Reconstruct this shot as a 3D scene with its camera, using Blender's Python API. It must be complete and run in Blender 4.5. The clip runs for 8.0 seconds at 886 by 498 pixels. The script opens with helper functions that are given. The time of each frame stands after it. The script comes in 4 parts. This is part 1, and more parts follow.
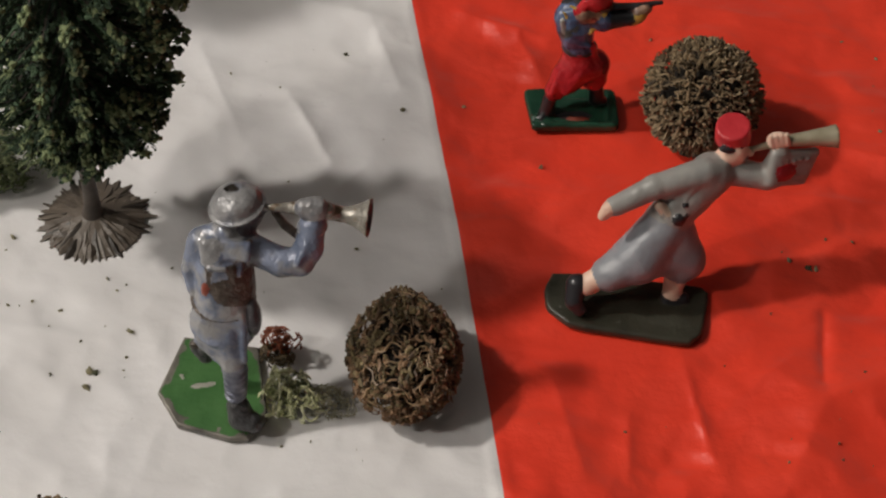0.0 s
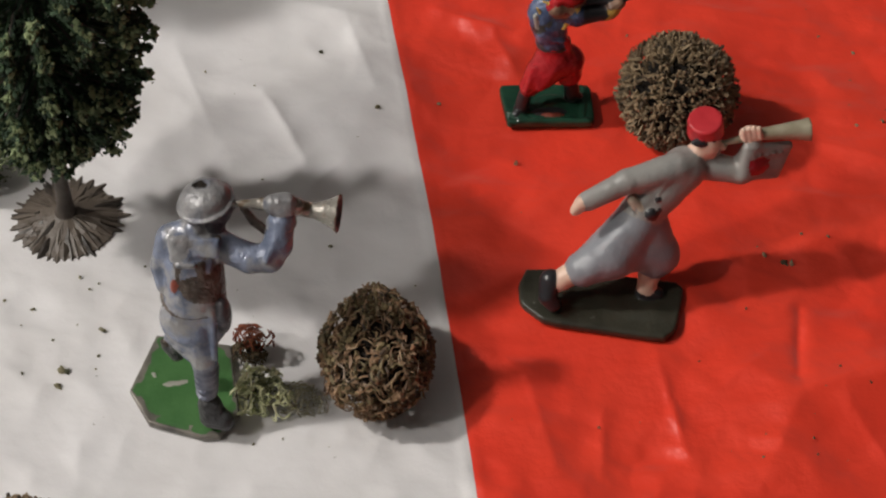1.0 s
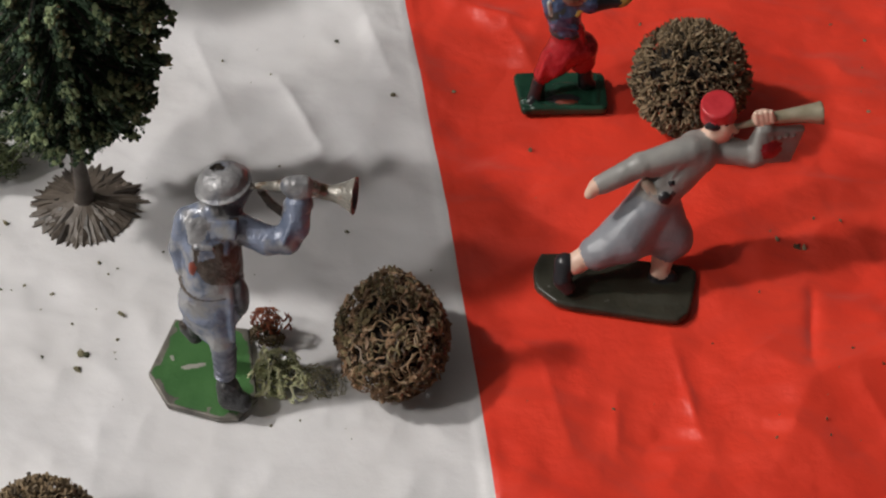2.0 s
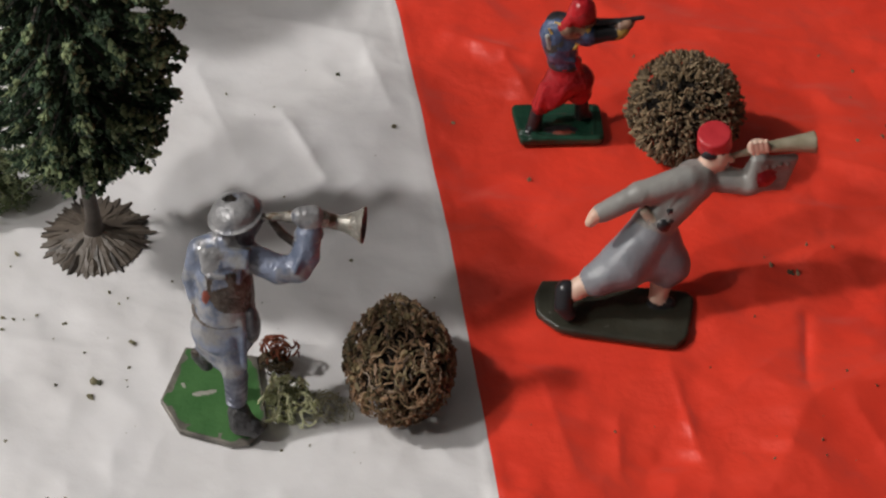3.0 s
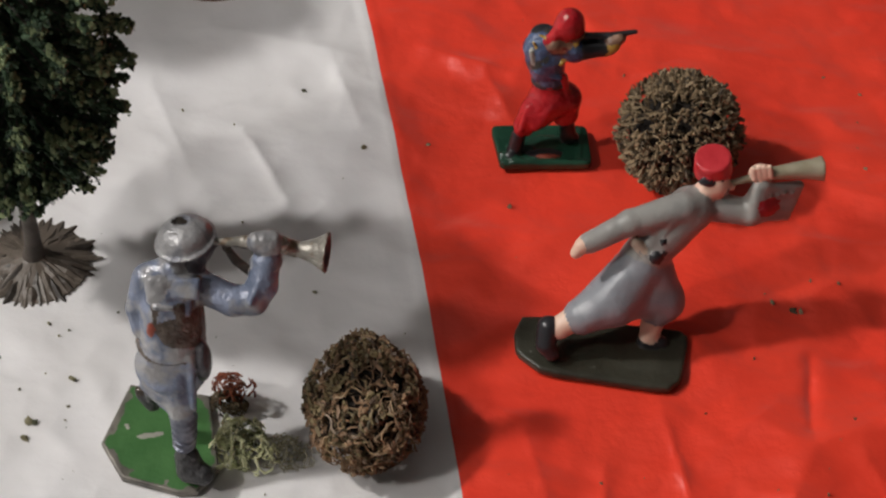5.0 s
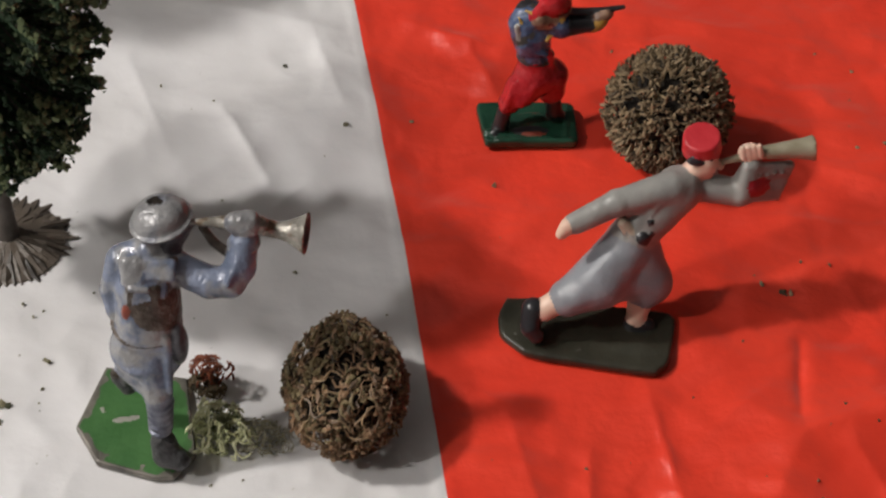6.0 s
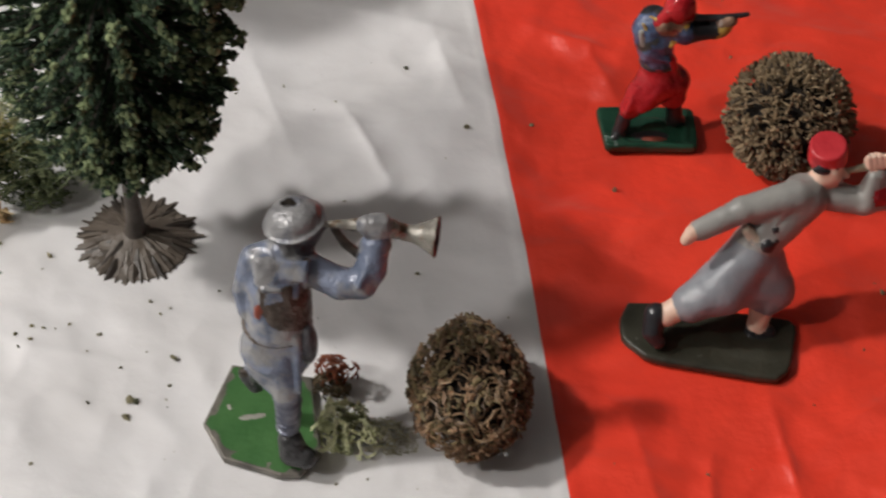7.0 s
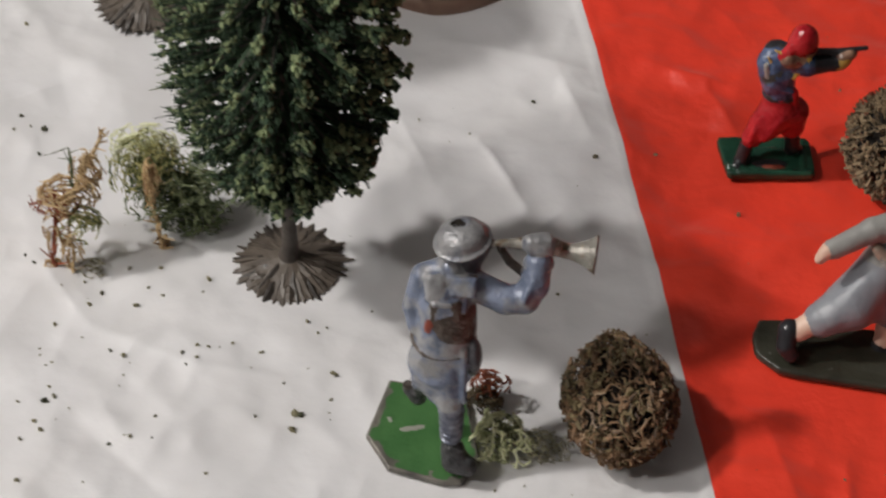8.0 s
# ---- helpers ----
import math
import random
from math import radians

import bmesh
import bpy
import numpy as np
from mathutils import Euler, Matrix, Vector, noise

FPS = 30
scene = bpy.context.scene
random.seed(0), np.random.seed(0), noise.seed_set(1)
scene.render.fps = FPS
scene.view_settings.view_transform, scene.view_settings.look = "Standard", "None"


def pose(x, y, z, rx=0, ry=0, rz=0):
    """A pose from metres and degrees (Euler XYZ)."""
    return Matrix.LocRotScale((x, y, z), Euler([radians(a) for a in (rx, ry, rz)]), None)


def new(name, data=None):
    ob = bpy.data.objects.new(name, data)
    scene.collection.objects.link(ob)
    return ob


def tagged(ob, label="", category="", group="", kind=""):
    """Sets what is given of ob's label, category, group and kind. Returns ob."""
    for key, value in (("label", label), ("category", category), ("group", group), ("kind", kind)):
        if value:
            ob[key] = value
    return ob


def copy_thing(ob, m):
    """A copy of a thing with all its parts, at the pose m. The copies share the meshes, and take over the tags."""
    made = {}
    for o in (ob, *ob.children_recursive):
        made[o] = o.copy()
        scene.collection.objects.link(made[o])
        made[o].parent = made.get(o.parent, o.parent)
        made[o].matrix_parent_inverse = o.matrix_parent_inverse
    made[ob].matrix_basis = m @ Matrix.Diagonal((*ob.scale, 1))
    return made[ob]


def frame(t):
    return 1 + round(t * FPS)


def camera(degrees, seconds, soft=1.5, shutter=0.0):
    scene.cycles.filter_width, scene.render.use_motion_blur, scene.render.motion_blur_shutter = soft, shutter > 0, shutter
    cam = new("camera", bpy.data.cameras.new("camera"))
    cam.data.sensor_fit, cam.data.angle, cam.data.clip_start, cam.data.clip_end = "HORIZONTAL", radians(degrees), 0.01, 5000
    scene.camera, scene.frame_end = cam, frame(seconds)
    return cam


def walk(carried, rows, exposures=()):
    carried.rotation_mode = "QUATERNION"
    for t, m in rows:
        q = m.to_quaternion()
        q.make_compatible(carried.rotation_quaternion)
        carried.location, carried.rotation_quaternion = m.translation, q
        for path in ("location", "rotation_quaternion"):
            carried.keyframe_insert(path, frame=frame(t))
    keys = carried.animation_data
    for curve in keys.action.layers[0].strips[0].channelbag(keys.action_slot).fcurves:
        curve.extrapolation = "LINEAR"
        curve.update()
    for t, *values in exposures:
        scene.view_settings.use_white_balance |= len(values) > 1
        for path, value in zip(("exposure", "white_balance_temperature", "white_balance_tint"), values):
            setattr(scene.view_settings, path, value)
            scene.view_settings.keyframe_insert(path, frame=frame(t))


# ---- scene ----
cam = camera(24.0, 8.0, soft=2.2, shutter=0.5)
PATH = [
    (0, pose(-0.02154, -0.36378, 0.43029, 38.823, -1.141, -1.021)),
    (0.5, pose(-0.01981, -0.36476, 0.42764, 39.170, -1.149, -1.582)),
    (1, pose(-0.01266, -0.36495, 0.42723, 39.025, -0.750, -1.174)),
    (1.5, pose(-0.01184, -0.36611, 0.42593, 39.037, -0.602, -1.003)),
    (1.7, pose(-0.01107, -0.36855, 0.42594, 39.074, -0.351, -0.795)),
    (2.8, pose(-0.02273, -0.38256, 0.43297, 40.257, -0.557, -2.199)),
    (3, pose(-0.02285, -0.38186, 0.43619, 40.167, -0.809, -1.888)),
    (3.5, pose(-0.01916, -0.38071, 0.43978, 40.777, -1.178, -1.829)),
    (4, pose(-0.02113, -0.38433, 0.43843, 41.258, -0.810, -1.262)),
    (4.5, pose(-0.01817, -0.37451, 0.42610, 41.289, -1.150, -1.454)),
    (4.7, pose(-0.01984, -0.35875, 0.41158, 41.231, -1.408, -1.574)),
    (5.8, pose(-0.01842, -0.34673, 0.39181, 40.847, -2.068, -1.937)),
    (6, pose(-0.01753, -0.34399, 0.39285, 40.388, -2.004, -1.813)),
    (6.5, pose(-0.02275, -0.34470, 0.39264, 40.088, -1.572, -0.919)),
    (7, pose(-0.03146, -0.34405, 0.39722, 40.093, -1.191, 0.026)),
    (7.5, pose(-0.05161, -0.34932, 0.40101, 40.332, -1.238, 0.179)),
    (8, pose(-0.07166, -0.36921, 0.41259, 41.652, -1.268, -0.485)),
]
walk(cam, PATH, exposures=[(0.0, -0.12, 6900, 10), (0.7, 0.04, 6800, 10), (1.5, 0.02, 6500, 10), (3.0, 0.0, 6500, 10), (3.5, -0.02, 6500, 10), (4.5, 0.02, 6500, 10), (6.0, 0.14, 6600, 10), (6.5, 0.14, 6600, 10), (7.0, 0.10, 6550, 10), (7.5, 0.05, 6500, 10), (8.0, 0.0, 6500, 10)])

# ---- light: a two-bulb lamp to the side of the table, in a closed room ----
world = bpy.data.worlds.new("room_air")
scene.world = world
world.use_nodes = True
world.node_tree.nodes["Background"].inputs["Color"].default_value = (1.0, 0.9, 0.8, 1)
world.node_tree.nodes["Background"].inputs["Strength"].default_value = 0.0
scene.view_settings.exposure = 0.0


def lamp(name, kind, place, watts, colour, size):
    data = bpy.data.lights.new(name, kind)
    data.energy, data.color = watts, colour
    ob = new(name, data)
    ob.location = place
    if kind == "AREA":
        data.shape, data.size = "DISK", size
    else:
        data.shadow_soft_size = size
    return ob


for place, watts in (((-1.37, 0.15, 1.47), 79.0), ((-1.42, -0.58, 1.40), 38.0)):
    lamp("side_lamp", "POINT", place, watts, (1.0, 0.96, 0.92), 0.06)
lamp("ceiling_lamp", "AREA", (0.25, 0.5, 1.62), 0.3, (1.0, 0.965, 0.93), 0.5)


# ---- materials ----
def shader(name, low, high, scale, rough=0.7, metal=0.0, bump=0.0, bump_scale=None, fine=None, sheen=0.0, spots=None, island=False, each=False, edge=0.03):
    """Two colours mixed by noise at two sizes; spots: (colour, metal, rough, size, share) of worn places."""
    m = bpy.data.materials.new(name)
    m.use_nodes = True
    nt = m.node_tree
    add, link = nt.nodes.new, nt.links.new
    b = nt.nodes["Principled BSDF"]
    b.inputs["Roughness"].default_value, b.inputs["Metallic"].default_value = rough, metal
    b.inputs["Sheen Weight"].default_value = sheen
    pos = add("ShaderNodeTexCoord").outputs["Object"]

    def cloud(size, detail=4.0):
        n = add("ShaderNodeTexNoise")
        n.inputs["Scale"].default_value, n.inputs["Detail"].default_value = size, detail
        link(pos, n.inputs["Vector"])
        return n.outputs["Fac"]

    def ramp(fac, a, z):
        r = add("ShaderNodeMapRange")
        r.inputs["From Min"].default_value, r.inputs["From Max"].default_value = a, z
        link(fac, r.inputs["Value"])
        return r.outputs["Result"]

    def mix(fac, a, z):
        x = add("ShaderNodeMix")
        x.data_type = "RGBA"
        link(fac, x.inputs["Factor"])
        for value, socket in ((a, x.inputs["A"]), (z, x.inputs["B"])):
            if isinstance(value, tuple):
                socket.default_value = (*value, 1)
            else:
                link(value, socket)
        return x.outputs["Result"]

    colour = mix(ramp(cloud(scale), 0.32, 0.68), low, high)
    if island or each:
        rnd = add("ShaderNodeNewGeometry").outputs["Random Per Island"] if island else add("ShaderNodeObjectInfo").outputs["Random"]
        half = mix(ramp(cloud(scale), 0.3, 0.7), low, high)
        colour = mix(rnd, half, high)
        colour = mix(ramp(rnd, 0.0, 0.35), low, colour)
    if spots:
        tint, smetal, srough, size, share = spots
        fac = ramp(cloud(size, 6.0), 1 - share - edge, 1 - share + edge)
        colour = mix(fac, colour, tint)
        for key, a, z in (("Metallic", metal, smetal), ("Roughness", rough, srough)):
            r = add("ShaderNodeMapRange")
            r.inputs["To Min"].default_value, r.inputs["To Max"].default_value = a, z
            link(fac, r.inputs["Value"])
            link(r.outputs["Result"], b.inputs[key])
    link(colour, b.inputs["Base Color"])
    if bump:
        n = add("ShaderNodeBump")
        n.inputs["Strength"].default_value, n.inputs["Distance"].default_value = 1.0, bump
        link(cloud(bump_scale or scale * 3), n.inputs["Height"])
        if fine:
            n2 = add("ShaderNodeBump")
            n2.inputs["Distance"].default_value = fine[0]
            link(cloud(fine[1], 2.0), n2.inputs["Height"])
            link(n.outputs["Normal"], n2.inputs["Normal"])
            n = n2
        link(n.outputs["Normal"], b.inputs["Normal"])
    return m


WHITE_CLOTH = shader("white_cloth", (0.715, 0.705, 0.71), (0.795, 0.79, 0.805), 30, 0.5, bump=0.0004, bump_scale=110, fine=(0.00003, 1800), sheen=0.15)
RED_CLOTH = shader("red_cloth", (0.76, 0.038, 0.016), (0.86, 0.054, 0.024), 30, 0.36, bump=0.0007, bump_scale=120, fine=(0.00003, 1800), sheen=0.2)
BLUE_PAINT = shader("worn_blue_paint", (0.095, 0.118, 0.175), (0.23, 0.265, 0.36), 170, 0.26, 0.05, bump=0.0010, bump_scale=260, fine=(0.00015, 900), spots=((0.34, 0.34, 0.345), 0.25, 0.19, 150, 0.47), edge=0.07)
PUTTEE = shader("worn_puttee_metal", (0.10, 0.11, 0.15), (0.22, 0.23, 0.27), 300, 0.34, 0.4, bump=0.0006, bump_scale=500)
METAL = shader("bare_cast_metal", (0.21, 0.21, 0.22), (0.40, 0.40, 0.40), 200, 0.36, 0.2, bump=0.0009, bump_scale=260, fine=(0.0002, 1000), spots=((0.12, 0.128, 0.155), 0.1, 0.36, 200, 0.42), edge=0.08)
BUGLE_METAL = shader("tarnished_metal", (0.20, 0.19, 0.165), (0.38, 0.36, 0.32), 220, 0.26, 0.35, bump=0.0009, bump_scale=300, fine=(0.0002, 1000), spots=((0.13, 0.095, 0.06), 0.2, 0.4, 240, 0.44))
DARK_FACE = shader("dark_worn_face", (0.05, 0.05, 0.06), (0.12, 0.115, 0.125), 250, 0.32, 0.3, bump=0.0006)
# Worn boot black, also used to paint shade in the bugler's recesses.
BOOT_AND_SHADE = shader("worn_black_boot_and_painted_shade", (0.025, 0.025, 0.026), (0.085, 0.085, 0.09), 260, 0.34, 0.1, bump=0.0006, fine=(0.0002, 900))
LEATHER = shader("worn_brown_paint", (0.045, 0.034, 0.027), (0.15, 0.12, 0.10), 260, 0.28, 0.3, bump=0.0007, spots=((0.26, 0.25, 0.24), 0.5, 0.25, 320, 0.36))
RUST_RED = shader("red_brown_paint", (0.15, 0.032, 0.02), (0.27, 0.06, 0.035), 400, 0.4, bump=0.0004, bump_scale=500)
GREEN_PAINT = shader("chipped_green_paint", (0.045, 0.135, 0.040), (0.070, 0.18, 0.058), 120, 0.38, 0.0, bump=0.0003, bump_scale=300, fine=(0.00008, 900), spots=((0.24, 0.235, 0.18), 0.2, 0.45, 230, 0.25))
BASE_METAL = shader("bare_base_edge", (0.09, 0.085, 0.075), (0.26, 0.24, 0.21), 160, 0.45, 0.4, bump=0.0003)
CHIP_METAL = shader("pale_bare_chip", (0.34, 0.33, 0.29), (0.46, 0.45, 0.41), 200, 0.5, 0.3)
GREY_PAINT = shader("warm_grey_paint", (0.25, 0.248, 0.238), (0.325, 0.318, 0.30), 110, 0.36, bump=0.0006, bump_scale=170, fine=(0.0001, 700), spots=((0.37, 0.36, 0.34), 0.0, 0.36, 330, 0.26), edge=0.08)
TROUSER_PAINT = shader("blue_grey_paint", (0.225, 0.24, 0.27), (0.29, 0.30, 0.325), 90, 0.4, bump=0.0006, bump_scale=140, fine=(0.0001, 700))
WORN_PAINT = shader("grey_brown_worn_paint", (0.12, 0.10, 0.09), (0.34, 0.32, 0.30), 500, 0.3, 0.2, bump=0.0004, bump_scale=500)
SKIN_PAINT = shader("flesh_paint", (0.72, 0.46, 0.35), (0.82, 0.60, 0.48), 260, 0.42, bump=0.0002, bump_scale=400)
CREAM_PAINT = shader("cream_paint", (0.50, 0.42, 0.32), (0.62, 0.53, 0.43), 260, 0.45, bump=0.0002, bump_scale=400)
TAN_PAINT = shader("worn_tan_paint", (0.12, 0.06, 0.04), (0.36, 0.21, 0.135), 330, 0.35, bump=0.0004, bump_scale=400, spots=((0.20, 0.03, 0.03), 0.0, 0.3, 420, 0.36))
BLACK_PAINT = shader("black_paint", (0.012, 0.012, 0.015), (0.03, 0.03, 0.034), 200, 0.3, bump=0.0002, bump_scale=300)
RED_PAINT = shader("crimson_paint", (0.44, 0.015, 0.025), (0.56, 0.035, 0.045), 180, 0.36, bump=0.0003, bump_scale=300, spots=((0.60, 0.11, 0.11), 0.0, 0.4, 260, 0.30), edge=0.08)
PENNANT_RED = shader("pennant_red_paint", (0.24, 0.010, 0.018), (0.38, 0.016, 0.026), 300, 0.32, bump=0.0004, bump_scale=400, spots=((0.20, 0.19, 0.19), 0.2, 0.3, 420, 0.32))
HORN_PAINT = shader("dull_brass_paint", (0.28, 0.25, 0.17), (0.38, 0.34, 0.25), 240, 0.42, 0.2, bump=0.0002, bump_scale=300)
DARK_BASE = shader("dark_green_base_paint", (0.022, 0.022, 0.015), (0.042, 0.041, 0.029), 130, 0.36, bump=0.0004, bump_scale=260, fine=(0.0001, 900), spots=((0.15, 0.15, 0.135), 0.2, 0.4, 420, 0.27), edge=0.05)
GREEN_GLOSS = shader("gloss_green_paint", (0.010, 0.042, 0.026), (0.020, 0.075, 0.045), 150, 0.22, bump=0.0007, bump_scale=240, spots=((0.045, 0.04, 0.028), 0.0, 0.4, 200, 0.28))
ZOUAVE_BLUE = shader("gloss_blue_paint", (0.028, 0.048, 0.11), (0.115, 0.16, 0.28), 260, 0.2, bump=0.0013, bump_scale=260, spots=((0.05, 0.045, 0.038), 0.2, 0.3, 230, 0.42))
ZOUAVE_RED = shader("gloss_red_paint", (0.28, 0.006, 0.012), (0.52, 0.022, 0.028), 200, 0.15, bump=0.0012, bump_scale=240, fine=(0.0002, 800))
YELLOW_PAINT = shader("ochre_trim_paint", (0.45, 0.27, 0.04), (0.60, 0.40, 0.10), 400, 0.35)
# Lit and shaded greens of one flock: pale tips here, dark gaps below.
FOLIAGE_LIT = shader("flock_tips_painted_lit", (0.05, 0.095, 0.044), (0.235, 0.285, 0.14), 260, 0.8, bump=0.0004, bump_scale=900, island=True)
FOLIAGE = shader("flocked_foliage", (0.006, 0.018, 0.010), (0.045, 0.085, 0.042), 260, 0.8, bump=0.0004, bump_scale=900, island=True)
BARK = shader("brown_grey_plastic", (0.050, 0.040, 0.034), (0.105, 0.088, 0.075), 180, 0.55, bump=0.0004, bump_scale=420)
ROOT = shader("grey_brown_plastic", (0.030, 0.024, 0.020), (0.125, 0.102, 0.082), 160, 0.45, bump=0.0004, bump_scale=420, island=True)
TWIG = shader("dry_brown_twig", (0.022, 0.012, 0.007), (0.28, 0.165, 0.088), 300, 0.6, bump=0.0002, bump_scale=900, island=True)
TWIG_OLIVE = shader("olive_dry_leaf", (0.04, 0.03, 0.015), (0.23, 0.175, 0.085), 300, 0.65, bump=0.0002, bump_scale=900, island=True)
TWIG_PALE = shader("pale_dry_twig", (0.09, 0.05, 0.028), (0.37, 0.25, 0.14), 300, 0.5, island=True)
BRISTLE = shader("grey_brown_bristle", (0.040, 0.026, 0.015), (0.31, 0.225, 0.13), 300, 0.7, bump=0.0002, bump_scale=900, island=True)
# Near-black that paints the shade in bush gaps and the helmet hole.
GAP_SHADE = shader("painted_gap_shade", (0.006, 0.004, 0.003), (0.016, 0.011, 0.007), 200, 0.95)
LICHEN = shader("pale_green_lichen", (0.58, 0.60, 0.33), (0.84, 0.85, 0.58), 200, 0.85, island=True)
# Darker copy of the pale lichen, painting the shade inside its clump.
LICHEN_SHADE = shader("grey_green_interior_shade", (0.15, 0.17, 0.08), (0.33, 0.35, 0.20), 200, 0.9, island=True)
LICHEN_RED = shader("rust_red_lichen", (0.10, 0.02, 0.01), (0.26, 0.07, 0.03), 260, 0.85, island=True)
LICHEN_RUST = shader("rust_lichen", (0.16, 0.035, 0.02), (0.34, 0.10, 0.05), 200, 0.85, island=True)
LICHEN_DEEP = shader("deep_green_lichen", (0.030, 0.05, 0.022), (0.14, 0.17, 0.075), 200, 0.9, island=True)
LICHEN_GREY = shader("grey_olive_lichen", (0.16, 0.145, 0.10), (0.34, 0.32, 0.22), 200, 0.9, island=True)
LICHEN_GREEN = shader("dull_green_lichen", (0.06, 0.09, 0.045), (0.27, 0.31, 0.16), 200, 0.9, island=True)
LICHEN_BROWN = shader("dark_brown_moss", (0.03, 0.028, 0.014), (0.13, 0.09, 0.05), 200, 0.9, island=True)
LICHEN_OCHRE = shader("ochre_lichen", (0.30, 0.17, 0.075), (0.66, 0.49, 0.27), 200, 0.85, island=True)
LICHEN_YELLOW = shader("yellow_green_lichen", (0.11, 0.15, 0.055), (0.50, 0.47, 0.20), 120, 0.85, island=True)
CRUMB = shader("green_brown_crumb", (0.045, 0.05, 0.028), (0.24, 0.215, 0.13), 700, 0.9, each=True)
COPPER = shader("copper_brown_rim", (0.18, 0.105, 0.075), (0.30, 0.19, 0.14), 90, 0.4, 0.2, bump=0.0003, bump_scale=200)
SAND = shader("speckled_sand_ground", (0.10, 0.075, 0.055), (0.42, 0.31, 0.22), 480, 0.85, bump=0.0008, bump_scale=600)
WALL = shader("pale_wall_paint", (0.18, 0.177, 0.173), (0.22, 0.217, 0.212), 2, 0.9)
WOOD = shader("table_wood", (0.16, 0.09, 0.05), (0.26, 0.16, 0.09), 12, 0.5)


# ---- mesh helpers ----
def thing(name, place, label, category, group=""):
    ob = new(name)
    ob.empty_display_size = 0.01
    ob.location = place
    return tagged(ob, label, category, group)


def mesh_of(name, verts, faces, mats, slots=None, smooth=False):
    me = bpy.data.meshes.new(name)
    me.from_pydata([tuple(v) for v in verts], [], [tuple(int(i) for i in q) for q in faces])
    for m in mats:
        me.materials.append(m)
    if slots is not None:
        me.polygons.foreach_set("material_index", np.asarray(slots, dtype=np.int32))
    if smooth:
        me.polygons.foreach_set("use_smooth", np.ones(len(faces), dtype=bool))
    me.update()
    return me


def child(name, me, parent, label=""):
    ob = new(name, me)
    ob.parent = parent
    return tagged(ob, label)


def box(name, lo, hi, material, parent=None):
    bm = bmesh.new()
    bmesh.ops.create_cube(bm, size=1)
    for v in bm.verts:
        v.co = [lo[i] + (v.co[i] + 0.5) * (hi[i] - lo[i]) for i in range(3)]
    if min(hi[i] - lo[i] for i in range(3)) < 0.5:
        bmesh.ops.bevel(bm, geom=list(bm.edges), offset=0.003, segments=2, affect="EDGES")
    me = bpy.data.meshes.new(name)
    bm.to_mesh(me)
    me.materials.append(material)
    ob = new(name, me)
    ob.parent = parent
    return ob


class Pile:
    """Collects many small solids into one mesh (millimetres)."""

    def __init__(self):
        self.v, self.f, self.s, self.n = [], [], [], 0

    def add(self, verts, faces, slot=0):
        self.v.append(np.asarray(verts, float))
        self.f += [tuple(i + self.n for i in q) for q in faces]
        self.s += [slot] * len(faces)
        self.n += len(verts)

    def tube(self, points, radii, sides=4, slot=0, flat=1.0):
        points = np.asarray(points, float)
        rings = []
        for i, p in enumerate(points):
            d = points[min(i + 1, len(points) - 1)] - points[max(i - 1, 0)]
            d = d / (np.linalg.norm(d) + 1e-9)
            a = np.cross(d, (0.31, 0.17, 0.94))
            a /= np.linalg.norm(a) + 1e-9
            b = np.cross(d, a)
            for k in range(sides):
                w = 2 * math.pi * k / sides
                rings.append(p + radii[i] * (a * math.cos(w) + flat * b * math.sin(w)))
        faces = []
        for i in range(len(points) - 1):
            for k in range(sides):
                k2 = (k + 1) % sides
                faces.append((i * sides + k, i * sides + k2, (i + 1) * sides + k2, (i + 1) * sides + k))
        faces.append(tuple(range(sides))[::-1])
        faces.append(tuple((len(points) - 1) * sides + k for k in range(sides)))
        self.add(rings, faces, slot)

    def mesh(self, name, mats, smooth=False):
        return mesh_of(name, np.concatenate(self.v) * 0.001, self.f, mats, self.s, smooth)


def ico(level=1):
    bm = bmesh.new()
    bmesh.ops.create_icosphere(bm, subdivisions=level, radius=1)
    v = np.array([p.co[:] for p in bm.verts])
    f = [tuple(q.index for q in face.verts) for face in bm.faces]
    bm.free()
    return v, f


def lattice(x, y, size, seed):
    """Smooth value noise on arrays."""
    rng = np.random.RandomState(seed)
    t = rng.rand(64, 64) * 2 - 1
    u, v = x / size + 32.3, y / size + 32.7
    i, j = np.floor(u).astype(int), np.floor(v).astype(int)
    a, b = u - i, v - j
    a, b = a * a * (3 - 2 * a), b * b * (3 - 2 * b)
    g = lambda p, q: t[p % 64, q % 64]
    return (g(i, j) * (1 - a) + g(i + 1, j) * a) * (1 - b) + (g(i, j + 1) * (1 - a) + g(i + 1, j + 1) * a) * b


def facets(x, y, size, seed, turn):
    """Crumpled sheet: flat pieces meeting in straight creases."""
    rng = np.random.RandomState(seed)
    t = rng.rand(64, 64) * 2 - 1
    c, s = math.cos(turn), math.sin(turn)
    u = (c * x - s * y) / size + 31.4 + 0.45 * lattice(x, y, size * 2.3, seed + 1)
    v = (s * x + c * y) / size + 30.6 + 0.45 * lattice(y, x, size * 2.3, seed + 2)
    i, j = np.floor(u).astype(int), np.floor(v).astype(int)
    a, b = u - i, v - j
    g = lambda p, q: t[p % 64, q % 64]
    lower = g(i, j) + a * (g(i + 1, j) - g(i, j)) + b * (g(i + 1, j + 1) - g(i + 1, j))
    upper = g(i, j) + b * (g(i, j + 1) - g(i, j)) + a * (g(i + 1, j + 1) - g(i, j + 1))
    return np.where(a > b, lower, upper)


